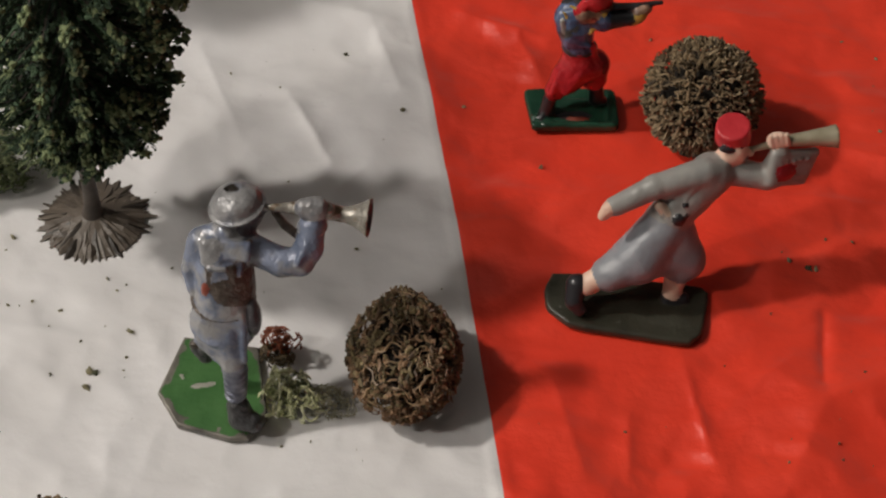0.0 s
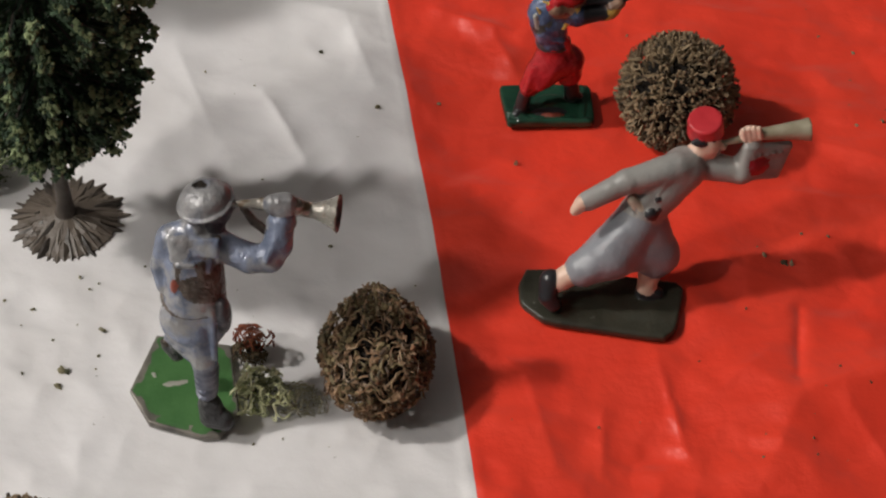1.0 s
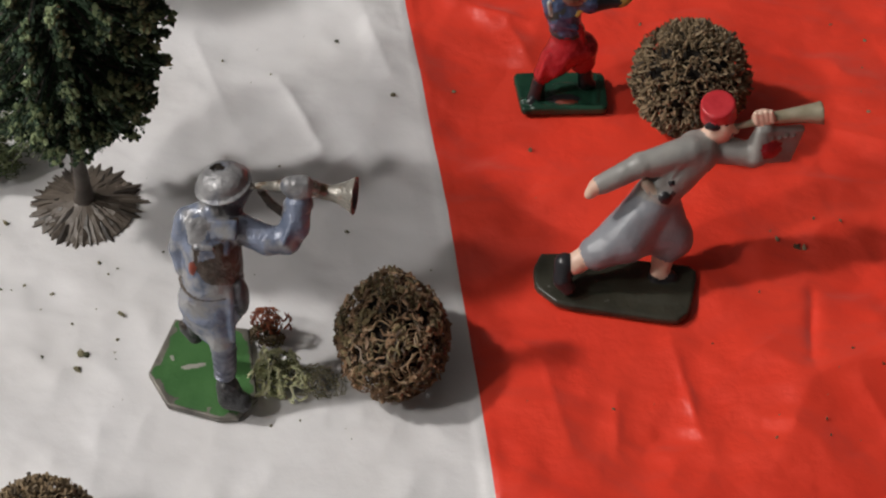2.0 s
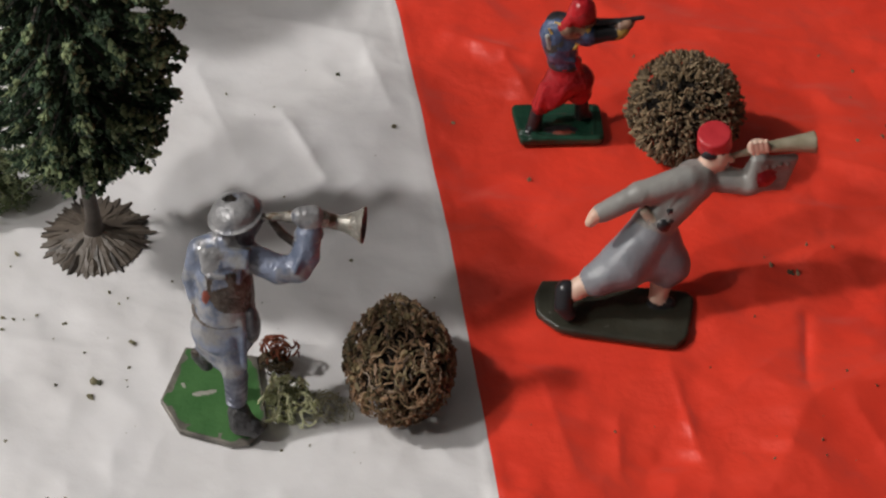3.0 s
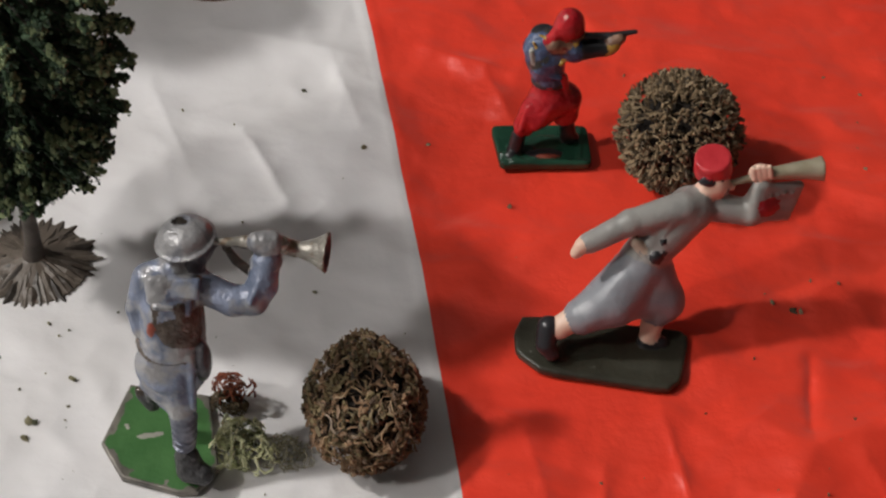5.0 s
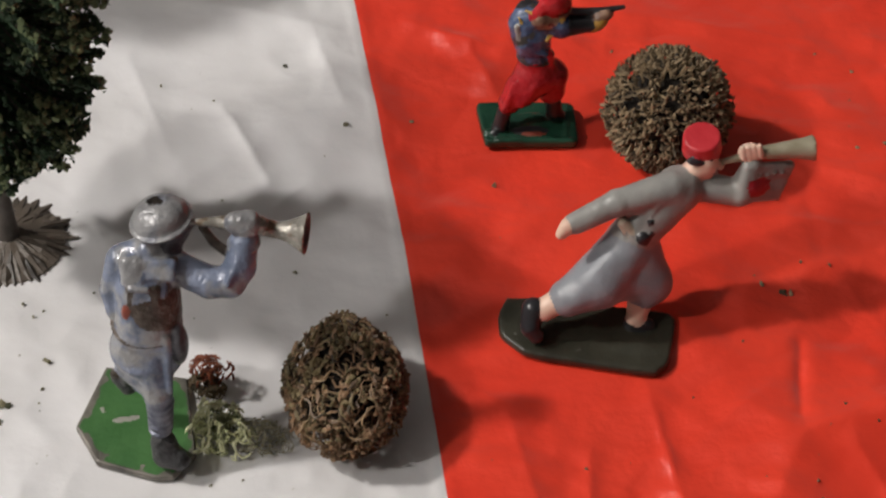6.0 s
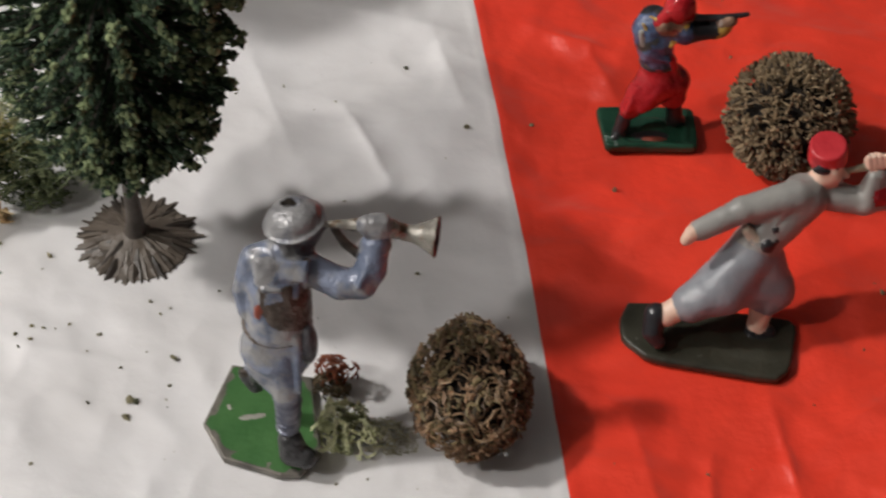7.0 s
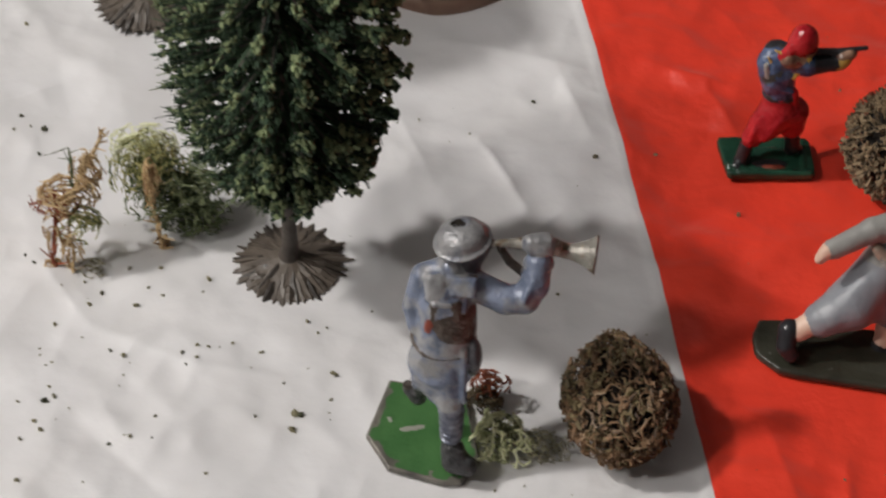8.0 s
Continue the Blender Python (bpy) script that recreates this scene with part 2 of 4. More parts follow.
# ---- cast figures: solids fused into one skin (millimetres) ----
class Cast:
    def __init__(self, lo, hi, step):
        self.lo, self.step = np.array(lo, float), step
        self.n = np.ceil((np.array(hi) - self.lo) / step).astype(int) + 1
        self.d = np.full(self.n, 9.0)
        self.best = np.full(self.n, 9.0)
        self.label = np.zeros(self.n, dtype=np.int32)

    def region(self, lo, hi):
        a = np.clip(np.floor((np.array(lo) - 1.6 - self.lo) / self.step).astype(int), 0, self.n)
        z = np.clip(np.ceil((np.array(hi) + 1.6 - self.lo) / self.step).astype(int) + 1, 0, self.n)
        axes = [self.lo[i] + self.step * np.arange(a[i], z[i]) for i in range(3)]
        grid = np.stack(np.meshgrid(*axes, indexing="ij"), axis=-1)
        return tuple(slice(a[i], z[i]) for i in range(3)), grid

    def fuse(self, where, d, mat, k):
        old = self.d[where]
        h = np.maximum(k - np.abs(old - d), 0) / k
        self.d[where] = np.minimum(old, d) - h * h * k * 0.25
        nearer = d < self.best[where]
        self.label[where] = np.where(nearer, mat, self.label[where])
        self.best[where] = np.where(nearer, d, self.best[where])

    def carve(self, centre, r):
        where, p = self.region(np.array(centre) - r, np.array(centre) + r)
        self.d[where] = np.maximum(self.d[where], r - np.linalg.norm(p - np.array(centre), axis=-1))

    def limb(self, a, ra, b, rb, mat, k=0.9):
        a, b = np.array(a, float), np.array(b, float)
        r = max(ra, rb)
        where, p = self.region(np.minimum(a, b) - r, np.maximum(a, b) + r)
        ab = b - a
        t = np.clip(((p - a) @ ab) / max(ab @ ab, 1e-9), 0, 1)
        d = np.linalg.norm(p - a - t[..., None] * ab, axis=-1) - (ra + (rb - ra) * t)
        self.fuse(where, d, mat, k)

    def ball(self, centre, radii, mat, k=0.9, rot=(0, 0, 0)):
        c, r = np.array(centre, float), np.array(radii, float)
        where, p = self.region(c - r.max(), c + r.max())
        m = np.array(Euler([radians(q) for q in rot]).to_matrix())
        q = (p - c) @ m
        k0, k1 = np.linalg.norm(q / r, axis=-1), np.linalg.norm(q / (r * r), axis=-1) + 1e-9
        self.fuse(where, k0 * (k0 - 1) / k1, mat, k)

    def block(self, centre, half, mat, k=0.5, rot=(0, 0, 0), soft=0.5):
        c, h = np.array(centre, float), np.array(half, float)
        reach = np.linalg.norm(h)
        where, p = self.region(c - reach, c + reach)
        m = np.array(Euler([radians(q) for q in rot]).to_matrix())
        q = np.abs((p - c) @ m) - (h - soft)
        d = np.linalg.norm(np.maximum(q, 0), axis=-1) + np.minimum(q.max(axis=-1), 0) - soft
        self.fuse(where, d, mat, k)

    def disc(self, centre, r, half, mat, k=0.3, rot=(0, 0, 0), soft=0.3, taper=0.0):
        c = np.array(centre, float)
        reach = math.hypot(r, half)
        where, p = self.region(c - reach, c + reach)
        m = np.array(Euler([radians(q) for q in rot]).to_matrix())
        q = (p - c) @ m
        u = np.linalg.norm(q[..., :2], axis=-1) - (r - soft) + taper * q[..., 2]
        w = np.abs(q[..., 2]) - (half - soft)
        d = np.hypot(np.maximum(u, 0), np.maximum(w, 0)) + np.minimum(np.maximum(u, w), 0) - soft
        self.fuse(where, d, mat, k)

    def bell(self, a, ra, b, rb, mat, flare=2.5, k=0.2, inside=None):
        """A horn's mouth: round, flaring from a to b, cut flat and hollowed at b."""
        a, b = np.array(a, float), np.array(b, float)
        where, p = self.region(np.minimum(a, b) - rb, np.maximum(a, b) + rb)
        length = np.linalg.norm(b - a)
        n = (b - a) / length
        t = (p - a) @ n
        u = np.linalg.norm(p - a - t[..., None] * n, axis=-1)
        r = ra + (rb - ra) * np.clip(t / length, 0, 1) ** flare
        d = np.maximum(np.maximum((u - r) * 0.8, -t), t - length)
        hollow = np.maximum(u - (r - 1.0), length * 0.7 - t)
        self.fuse(where, np.maximum(d, -hollow), mat, k)
        if inside is not None:
            self.label[where] = np.where((hollow < 0.45) & (t > length * 0.5), inside, self.label[where])

    def slab(self, corners, z0, z1, mat, k=0.3, soft=0.5, rim=None):
        """A convex plate; rim: the label of its edge."""
        pts = np.array(corners, float)
        lo, hi = np.array([*pts.min(0), z0]), np.array([*pts.max(0), z1])
        where, p = self.region(lo, hi)
        mid = pts.mean(0)
        u = np.full(p.shape[:3], -99.0)
        for a, b in zip(pts, np.roll(pts, -1, axis=0)):
            n = np.array([b[1] - a[1], a[0] - b[0]])
            n /= np.linalg.norm(n)
            if n @ (mid - a) > 0:
                n = -n
            u = np.maximum(u, (p[..., :2] - a) @ n)
        w = np.maximum(z0 - p[..., 2], p[..., 2] - z1)
        a, b = u + soft, w + soft
        d = np.hypot(np.maximum(a, 0), np.maximum(b, 0)) + np.minimum(np.maximum(a, b), 0) - soft
        if rim is None:
            self.fuse(where, d, mat, k)
        else:
            edge = (u > -0.75 - 2.2 * np.maximum(lattice(p[..., 0] + 50, p[..., 1] + 50, 2.6, 5), 0)) | (p[..., 2] < z1 - 0.7)
            self.fuse(where, np.where(edge, d, 9.0), rim, k)
            self.fuse(where, np.where(edge, 9.0, d), mat, k)

    def mesh(self, name, mats):
        d, n = self.d, self.n
        inside = d < 0
        cells = n - 1
        total = np.zeros(tuple(cells), dtype=np.int16)
        acc = np.zeros((*cells, 3))
        corner = [(i, j, k) for i in (0, 1) for j in (0, 1) for k in (0, 1)]

        def part(arr, c):
            return arr[c[0]:c[0] + cells[0], c[1]:c[1] + cells[1], c[2]:c[2] + cells[2]]

        for a in corner:
            for axis in range(3):
                if a[axis]:
                    continue
                b = list(a)
                b[axis] = 1
                va, vb = part(d, a), part(d, b)
                cross = (va < 0) != (vb < 0)
                t = np.where(cross, va / np.where(cross, va - vb, 1), 0)
                for ax in range(3):
                    acc[..., ax] += np.where(cross, a[ax] + (t if ax == axis else 0), 0)
                total += cross
        used = total > 0
        index = np.full(tuple(cells), -1, dtype=np.int64)
        where = np.argwhere(used)
        index[used] = np.arange(len(where))
        verts = self.lo + self.step * (where + acc[used] / total[used][:, None])
        quads, labels = [], []
        for axis in range(3):
            o1, o2 = [(1, 2), (2, 0), (0, 1)][axis]
            sl_a, sl_b = [slice(1, -1)] * 3, [slice(1, -1)] * 3
            sl_a[axis], sl_b[axis] = slice(0, -1), slice(1, None)
            ia, ib = inside[tuple(sl_a)], inside[tuple(sl_b)]
            e = np.argwhere(ia != ib)
            flip = ia[tuple(e.T)]
            base = e.copy()
            for ax in range(3):
                if ax != axis:
                    base[:, ax] += 1
            e1, e2 = np.eye(3, dtype=int)[o1], np.eye(3, dtype=int)[o2]
            ring = [index[tuple((base - s).T)] for s in (0 * e1, e1, e1 + e2, e2)]
            q = np.stack(ring, axis=1)
            q[~flip] = q[~flip][:, ::-1]
            ahead = base.copy()
            ahead[:, axis] += 1
            near = np.where(np.abs(self.d[tuple(base.T)]) < np.abs(self.d[tuple(ahead.T)]), self.label[tuple(base.T)], self.label[tuple(ahead.T)])
            quads.append(q)
            labels.append(near)
        return mesh_of(name, verts * 0.001, np.concatenate(quads), mats, np.concatenate(labels), True)


# ---- the room that closes the place, and the table ----
tagged(box("floor", (-2.6, -2.2, -0.80), (2.6, 2.6, -0.75), WOOD), "brown wooden floor of a plain room", "floor", kind="structure")
tagged(box("ceiling", (-2.6, -2.2, 1.66), (2.6, 2.6, 1.71), WALL), "pale painted ceiling of a plain room", "ceiling", kind="structure")
for name, lo, hi in (("wall_west", (-2.65, -2.2, -0.75), (-2.6, 2.6, 1.66)), ("wall_east", (2.6, -2.2, -0.75), (2.65, 2.6, 1.66)),
                     ("wall_south", (-2.6, -2.25, -0.75), (2.6, -2.2, 1.66)), ("wall_north", (-2.6, 2.6, -0.75), (2.6, 2.65, 1.66))):
    tagged(box(name, lo, hi, WALL), "plain pale painted room wall", "wall", kind="structure")
table = thing("table", (0, 0, -0.75), "plain brown wooden table under the flag", "table")
box("tabletop", (-0.6, -0.62, 0.718), (0.6, 0.45, 0.7465), WOOD, table)
for x in (-0.56, 0.51):
    for y in (-0.58, 0.36):
        box("leg", (x, y, 0), (x + 0.05, y + 0.05, 0.716), WOOD, table)


# ---- the flag: white and red cloth with soft folds ----
def crease(x, y, x0, y0, x1, y1, height, width):
    dx, dy = x1 - x0, y1 - y0
    t = np.clip(((x - x0) * dx + (y - y0) * dy) / (dx * dx + dy * dy), 0, 1)
    d = np.hypot(x - x0 - t * dx, y - y0 - t * dy)
    return 1.35 * height * np.exp(-d / (0.7 * width)) * np.sin(math.pi * np.clip(t, 0.12, 0.88)) ** 0.5


def seam_x(y):
    return -4.0 - 0.126 * y - 0.00017 * y * y


def cloth_height(x, y):
    h = 0.6 * lattice(x + 0.4 * y, y - 0.3 * x, 46, 3)
    h += 1.2 * (0.5 - np.abs(lattice(x - 0.5 * y, 0.8 * y + 0.4 * x, 33, 8)))
    h += 0.75 * (0.5 - np.abs(lattice(x + 0.7 * y, y - 0.6 * x, 17, 21)))
    h += 0.34 * (0.5 - np.abs(lattice(y + 0.2 * x, x - 0.3 * y, 9, 55)))
    h += 0.10 * lattice(x, y, 5, 33)
    loose = 1.0 + 1.2 * np.clip((x - seam_x(np.clip(y, -140, 140)) + 4) / 12, 0, 1)
    h += loose * (1.45 * facets(x, y, 31, 61, 0.5) + 0.85 * facets(x, y, 15, 67, 1.3) * (0.6 + 0.6 * lattice(x, y, 40, 71)))
    h += loose * 0.24 * facets(x, y, 6.5, 73, 0.9)
    for c in ((-49.5, 38, -37, 12.5, 1.2, 3.5), (-35, 3, -27, 12, 0.9, 4), (92, -39, 88.6, -62, -1.4, 2.2), (53.4, -53.5, 58.6, -84, 1.2, 3),
              (62, -70, 82, -54, 0.9, 5), (38.5, -71, 37.4, -90, 1.0, 4), (-169, -3, -150, -29, 0.7, 5), (-150, -29, -122, -43, 0.7, 5),
              (-122, -43, -92, -48, 0.7, 5), (-182, 51, -158, 65, 0.9, 6), (-150, -60, -125, -84, -0.8, 8), (0, 70, 25, 60, 1.3, 5),
              (-60, 78, -20, 66, 1.0, 6), (100, 20, 130, 5, 0.9, 6), (60, 74, 110, 64, 1.0, 7), (75, 2, 118, -4, 0.7, 5),
              (92, -66, 125, -60, 0.9, 5), (100, -70, 112, -92, 0.9, 5), (10, -52, 30, -64, 0.8, 5), (-75, 58, -62, 20, 0.8, 6), (16, 62, 24, 40, 2.4, 9), (20, -60, 26, -88, 1.4, 8), (-26, 66, -18, 40, 1.6, 9)):
        h = h + crease(x, y, *c)
    return h


def flat_under(x, y):
    """Where a thing stands the cloth lies flat."""
    s = np.ones_like(x)
    for cx, cy, r in ((-64, -65, 17), (41, -40, 24), (30, 30, 16), (-99, -10, 18), (-17, -61, 16), (63, 20, 15), (-59, 118, 30), (-45, -66, 10), (-130, 6, 16)):
        s = s * (1 - np.exp(-((x - cx) ** 2 + (y - cy) ** 2) / (r * r)) ** 1.0)
    return s


def surface(x, y):
    x, y = np.asarray(x, float), np.asarray(y, float)
    return cloth_height(x, y) * flat_under(x, y)


flag = thing("flag", (0, 0, 0), "creased nylon flag with white and red stripes on the table", "flag")
ys = np.concatenate([np.linspace(-560, -140, 40)[:-1], np.linspace(-140, 135, 345), np.linspace(135, 400, 30)[1:]])
for name, material, side in (("white_stripe", WHITE_CLOTH, -1), ("red_stripe", RED_CLOTH, 1)):
    near = np.concatenate([np.linspace(0, 190, 239), np.linspace(190, 440, 26)[1:]])
    Y, S = np.meshgrid(ys, near, indexing="ij")
    X = seam_x(np.clip(Y, -140, 140)) + side * S
    Z = surface(X, Y)
    Z += 0.22 * np.exp(-((S - 1.5) / 1.2) ** 2) + (0.0 if side < 0 else 0.05)
    nx, ny = len(near), len(ys)
    ids = np.arange(nx * ny).reshape(ny, nx)
    q = np.stack([ids[:-1, :-1], ids[:-1, 1:], ids[1:, 1:], ids[1:, :-1]], axis=-1).reshape(-1, 4)
    if side < 0:
        q = q[:, ::-1]
    me = mesh_of(name, np.stack([X, Y, Z], axis=-1).reshape(-1, 3) * 0.001, q, [material], smooth=True)
    child(name, me, flag, "creased white cloth" if side < 0 else "creased bright red cloth")


# ---- figures ----
def helmeted_bugler():
    METAL_, BLUE, PUT, BOOT_SHADE, LEATHER_, FACE, BRASS, GREEN, EDGE, RUST, CHIP, HOLE = range(12)
    c = Cast((-18, -19, -0.4), (43, 24, 66), 0.34)
    c.limb((5.8, -7.5, 12.6), 2.4, (5.3, -4.2, 20.1), 3.0, PUT)
    c.limb((5.3, -4.2, 20.1), 3.1, (4.3, 0.3, 28.1), 5.1, BLUE)
    c.limb((6.7, -10.3, 6.0), 3.3, (6.0, -9.1, 8.8), 2.9, BOOT_SHADE, 0.3)
    c.limb((6.7, -10.4, 5.7), 3.3, (9.5, -11.6, 5.3), 2.6, BOOT_SHADE, 0.3)
    c.ball((5.8, -5.0, 18.3), (3.1, 3.1, 0.6), PUT, 0.6)
    c.ball((5.7, -5.6, 16.8), (3.1, 3.1, 0.6), PUT, 0.6)
    c.ball((5.7, -6.3, 15.3), (3.0, 3.2, 0.6), PUT, 0.6)
    c.ball((5.6, -6.9, 13.8), (2.9, 3.2, 0.6), PUT, 0.6)
    c.ball((5.5, -7.6, 12.3), (2.8, 3.2, 0.6), PUT, 0.6)
    # Rear lower leg is painted black as the shade of its recess.
    c.limb((-1.8, 2.9, 15.7), 1.9, (-1.2, 2.4, 19.5), 2.4, BOOT_SHADE)
    c.limb((-1.2, 2.3, 19.5), 2.4, (-0.8, 2.0, 21.8), 3.1, BOOT_SHADE)
    c.limb((-0.8, 2.0, 21.8), 3.1, (-0.5, 1.7, 24.3), 3.7, BLUE)
    c.limb((3.4, -1.3, 22.1), 3.8, (1.9, 1.3, 28.0), 5.7, BLUE)
    c.ball((9.2, 2.4, 31.6), (2.2, 3.0, 5.4), FACE)
    c.limb((-2.2, 2.9, 13.3), 2.0, (-4.4, 3.8, 15.5), 1.6, BOOT_SHADE)
    c.ball((-4.8, 3.6, 17.2), (1.3, 1.1, 1.1), LEATHER_)
    c.ball((2.9, 1.9, 29.5), (7.9, 5.4, 7.3), BLUE)
    c.ball((6.6, 1.2, 28.2), (4.6, 4.2, 6.8), BLUE)
    c.limb((7.9, -1.2, 36.1), 1.0, (8.3, -5.9, 23.0), 0.7, BLUE, 0.8)
    c.ball((10.4, 0.6, 31.8), (2.1, 3.5, 5.8), FACE, 0.4)
    c.limb((-1.4, -1.3, 33.7), 0.7, (5.9, -3.4, 28.9), 0.7, BLUE, 0.7)
    c.limb((-0.7, -2.4, 28.8), 0.7, (5.1, -4.2, 24.6), 0.7, BLUE, 0.7)
    c.limb((0.5, -0.4, 36.6), 0.7, (7.9, 0.0, 36.7), 0.7, METAL_, 0.5)
    c.ball((3.6, -0.2, 38.5), (2.1, 1.1, 1.4), BLUE, 0.6)
    c.ball((2.1, -3.8, 27.8), (2.8, 1.1, 1.3), BLUE, 0.8)
    for i in range(5):
        c.limb((-3.6 + 1.1 * i, -1.6 - 0.5 * i, 25.6 - 1.1 * i), 0.55, (1.6 + 1.1 * i, -4.0 - 0.3 * i, 23.6 - 1.2 * i), 0.5, METAL_ if i == 2 else BLUE, 0.9)
    c.ball((1.1, 1.1, 27.7), (5.7, 4.2, 5.1), BLUE)
    c.limb((3.7, 4.1, 34.6), 7.2, (3.3, 8.2, 43.9), 7.1, BLUE)
    c.ball((3.5, 9.4, 46.8), (8.3, 4.7, 5.0), BLUE)
    c.limb((3.95, 5.4, 37.4), 7.3, (3.8, 6.9, 41.0), 7.3, LEATHER_, 0.2)
    c.limb((4.0, 3.0, 45.9), 0.8, (10.4, 7.6, 52.0), 0.7, LEATHER_, 0.3)
    c.ball((1.0, -0.8, 34.8), (2.3, 1.4, 1.8), BLUE, 0.6)
    c.ball((4.0, -1.3, 33.6), (2.3, 1.4, 1.8), BLUE, 0.6)
    c.ball((7.0, -1.8, 32.4), (2.3, 1.4, 1.8), BLUE, 0.6)
    c.ball((3.4, 4.2, 34.9), (7.9, 7.4, 0.8), LEATHER_, 0.3)
    # Thin black rod painting the shaded gap between left arm and torso.
    c.limb((-0.7, 6.0, 48.7), 0.4, (-0.8, 2.7, 42.4), 0.4, BOOT_SHADE, 0.3)
    c.limb((8.5, 6.3, 50.4), 0.4, (8.7, 2.0, 40.4), 0.4, LEATHER_, 0.4)
    c.limb((-0.9, 10.0, 49.6), 3.3, (4.5, 10.8, 51.0), 3.6, BLUE, 1.6)
    c.limb((-1.3, 9.9, 49.2), 3.3, (-3.5, 7.2, 42.4), 2.8, BLUE, 0.6)
    c.limb((-3.5, 7.2, 42.4), 2.7, (-2.9, 4.6, 38.3), 2.2, BLUE, 0.6)
    c.limb((9.7, 9.7, 47.4), 3.7, (17.5, 6.6, 45.6), 3.5, BLUE)
    c.limb((17.5, 6.6, 45.6), 3.5, (21.9, 6.2, 46.2), 3.4, BLUE)
    c.limb((21.9, 6.2, 46.2), 3.4, (24.0, 8.0, 49.0), 3.4, BLUE)
    c.limb((24.0, 8.0, 49.0), 3.4, (24.9, 11.2, 53.2), 3.2, BLUE)
    c.limb((14.0, 5.0, 47.6), 1.0, (19.5, 3.6, 46.8), 0.9, BLUE, 1.0)
    c.limb((21.5, 3.2, 48.6), 0.7, (23.6, 6.6, 52.0), 0.7, BLUE, 0.8)
    c.ball((24.9, 11.2, 53.2), (3.7, 3.6, 0.9), METAL_, 0.2)
    c.ball((25.2, 12.9, 57.0), (3.2, 2.7, 2.8), METAL_, 0.4)
    for i in range(4):
        c.limb((23.0 + 1.4 * i, 12.2, 59.3), 0.6, (23.2 + 1.4 * i, 10.9, 56.6), 0.6, METAL_, 0.3)
    c.limb((23.1, 13.1, 57.6), 2.3, (26.1, 13.2, 57.8), 2.5, METAL_)
    c.limb((1.3, 7.4, 50.0), 1.8, (8.5, 7.9, 50.2), 1.7, BLUE, 0.9)
    c.block((3.6, 3.0, 45.0), (3.5, 1.6, 3.3), LEATHER_, 0.8, (-20, 0, 0), 1.0)
    c.block((7.2, 5.7, 50.7), (3.5, 0.9, 2.3), BLUE, 0.8, (-42, 0, -6), 0.7)
    c.block((1.2, 5.6, 50.6), (2.0, 0.8, 2.8), METAL_, 1.8, (-42, 0, 4), 0.8)
    c.limb((0.8, 2.2, 48.4), 0.45, (4.6, 2.1, 48.3), 0.4, METAL_, 0.7)
    c.limb((0.7, 7.7, 52.1), 0.7, (0.4, 3.0, 45.9), 0.7, BLUE, 0.8)
    c.limb((8.2, 8.3, 51.2), 0.7, (7.8, 3.0, 45.8), 0.7, BLUE, 0.8)
    c.ball((0.3, 1.2, 42.6), (1.3, 0.8, 2.1), RUST, 0.9, (-20, 25, 0))
    c.limb((8.4, 11.6, 49.4), 3.0, (9.2, 13.6, 54.1), 3.3, FACE)
    c.ball((10.0, 14.0, 55.0), (3.6, 3.6, 4.1), FACE)
    c.limb((12.0, 14.2, 55.4), 1.8, (14.0, 14.5, 56.1), 1.1, FACE)
    c.ball((7.2, 14.9, 57.6), (6.0, 5.9, 3.9), METAL_, 0.9, rot=(-4, -12, 0))
    c.ball((7.4, 14.6, 56.9), (7.1, 7.0, 0.8), METAL_, 0.9, rot=(-2, -12, 0))
    c.limb((4.9, 16.9, 60.6), 0.7, (8.6, 16.8, 60.9), 0.7, METAL_, 0.6)
    # The hole's inside is painted near-black to look shaded.
    c.ball((6.6, 16.1, 60.7), (2.1, 1.4, 1.0), HOLE, 0.2)
    c.limb((14.0, 13.8, 57.0), 0.7, (20.3, 13.8, 56.8), 1.4, BRASS, 0.2)
    c.limb((20.3, 13.8, 56.8), 1.5, (28.5, 13.6, 56.5), 1.8, BRASS, 0.2)
    c.limb((27.5, 13.8, 55.9), 1.9, (31.4, 14.7, 53.5), 1.9, BRASS, 0.2)
    # The bell's hollow is painted black to look shaded inside.
    c.bell((30.9, 14.7, 53.5), 1.75, (38.4, 13.4, 53.6), 4.8, BRASS, 1.8, 0.2, BOOT_SHADE)
    c.limb((16.1, 14.0, 55.0), 0.9, (18.3, 12.6, 52.0), 1.1, LEATHER_, 0.2)
    c.limb((18.3, 12.6, 52.0), 1.1, (22.2, 11.0, 49.2), 1.1, LEATHER_, 0.2)
    c.slab([(-9.2, 17.1), (-14.8, 0.0), (-9.4, -9.8), (3.9, -14.2), (8.2, -13.9), (12.9, -7.7), (9.8, 13.7)], 0, 2.0, GREEN, 0.3, 0.4, EDGE)
    c.ball((-4.4, 1.8, 1.95), (2.2, 0.8, 0.22), CHIP, 0.1, (0, 0, 8))
    c.ball((-2.3, 2.1, 1.95), (2.0, 0.75, 0.22), CHIP, 0.1, (0, 0, 12))
    c.ball((-9.0, 4.5, 1.95), (0.5, 1.0, 0.2), CHIP, 0.1, (0, 0, 20))
    c.carve((5.8, 15.8, 61.8), 1.2)
    c.carve((7.4, 15.8, 61.9), 1.2)
    c.mats = [METAL, BLUE_PAINT, PUTTEE, BOOT_AND_SHADE, LEATHER, DARK_FACE, BUGLE_METAL, GREEN_PAINT, BASE_METAL, RUST_RED, CHIP_METAL, GAP_SHADE]
    return c.mesh("toy_bugler", c.mats)


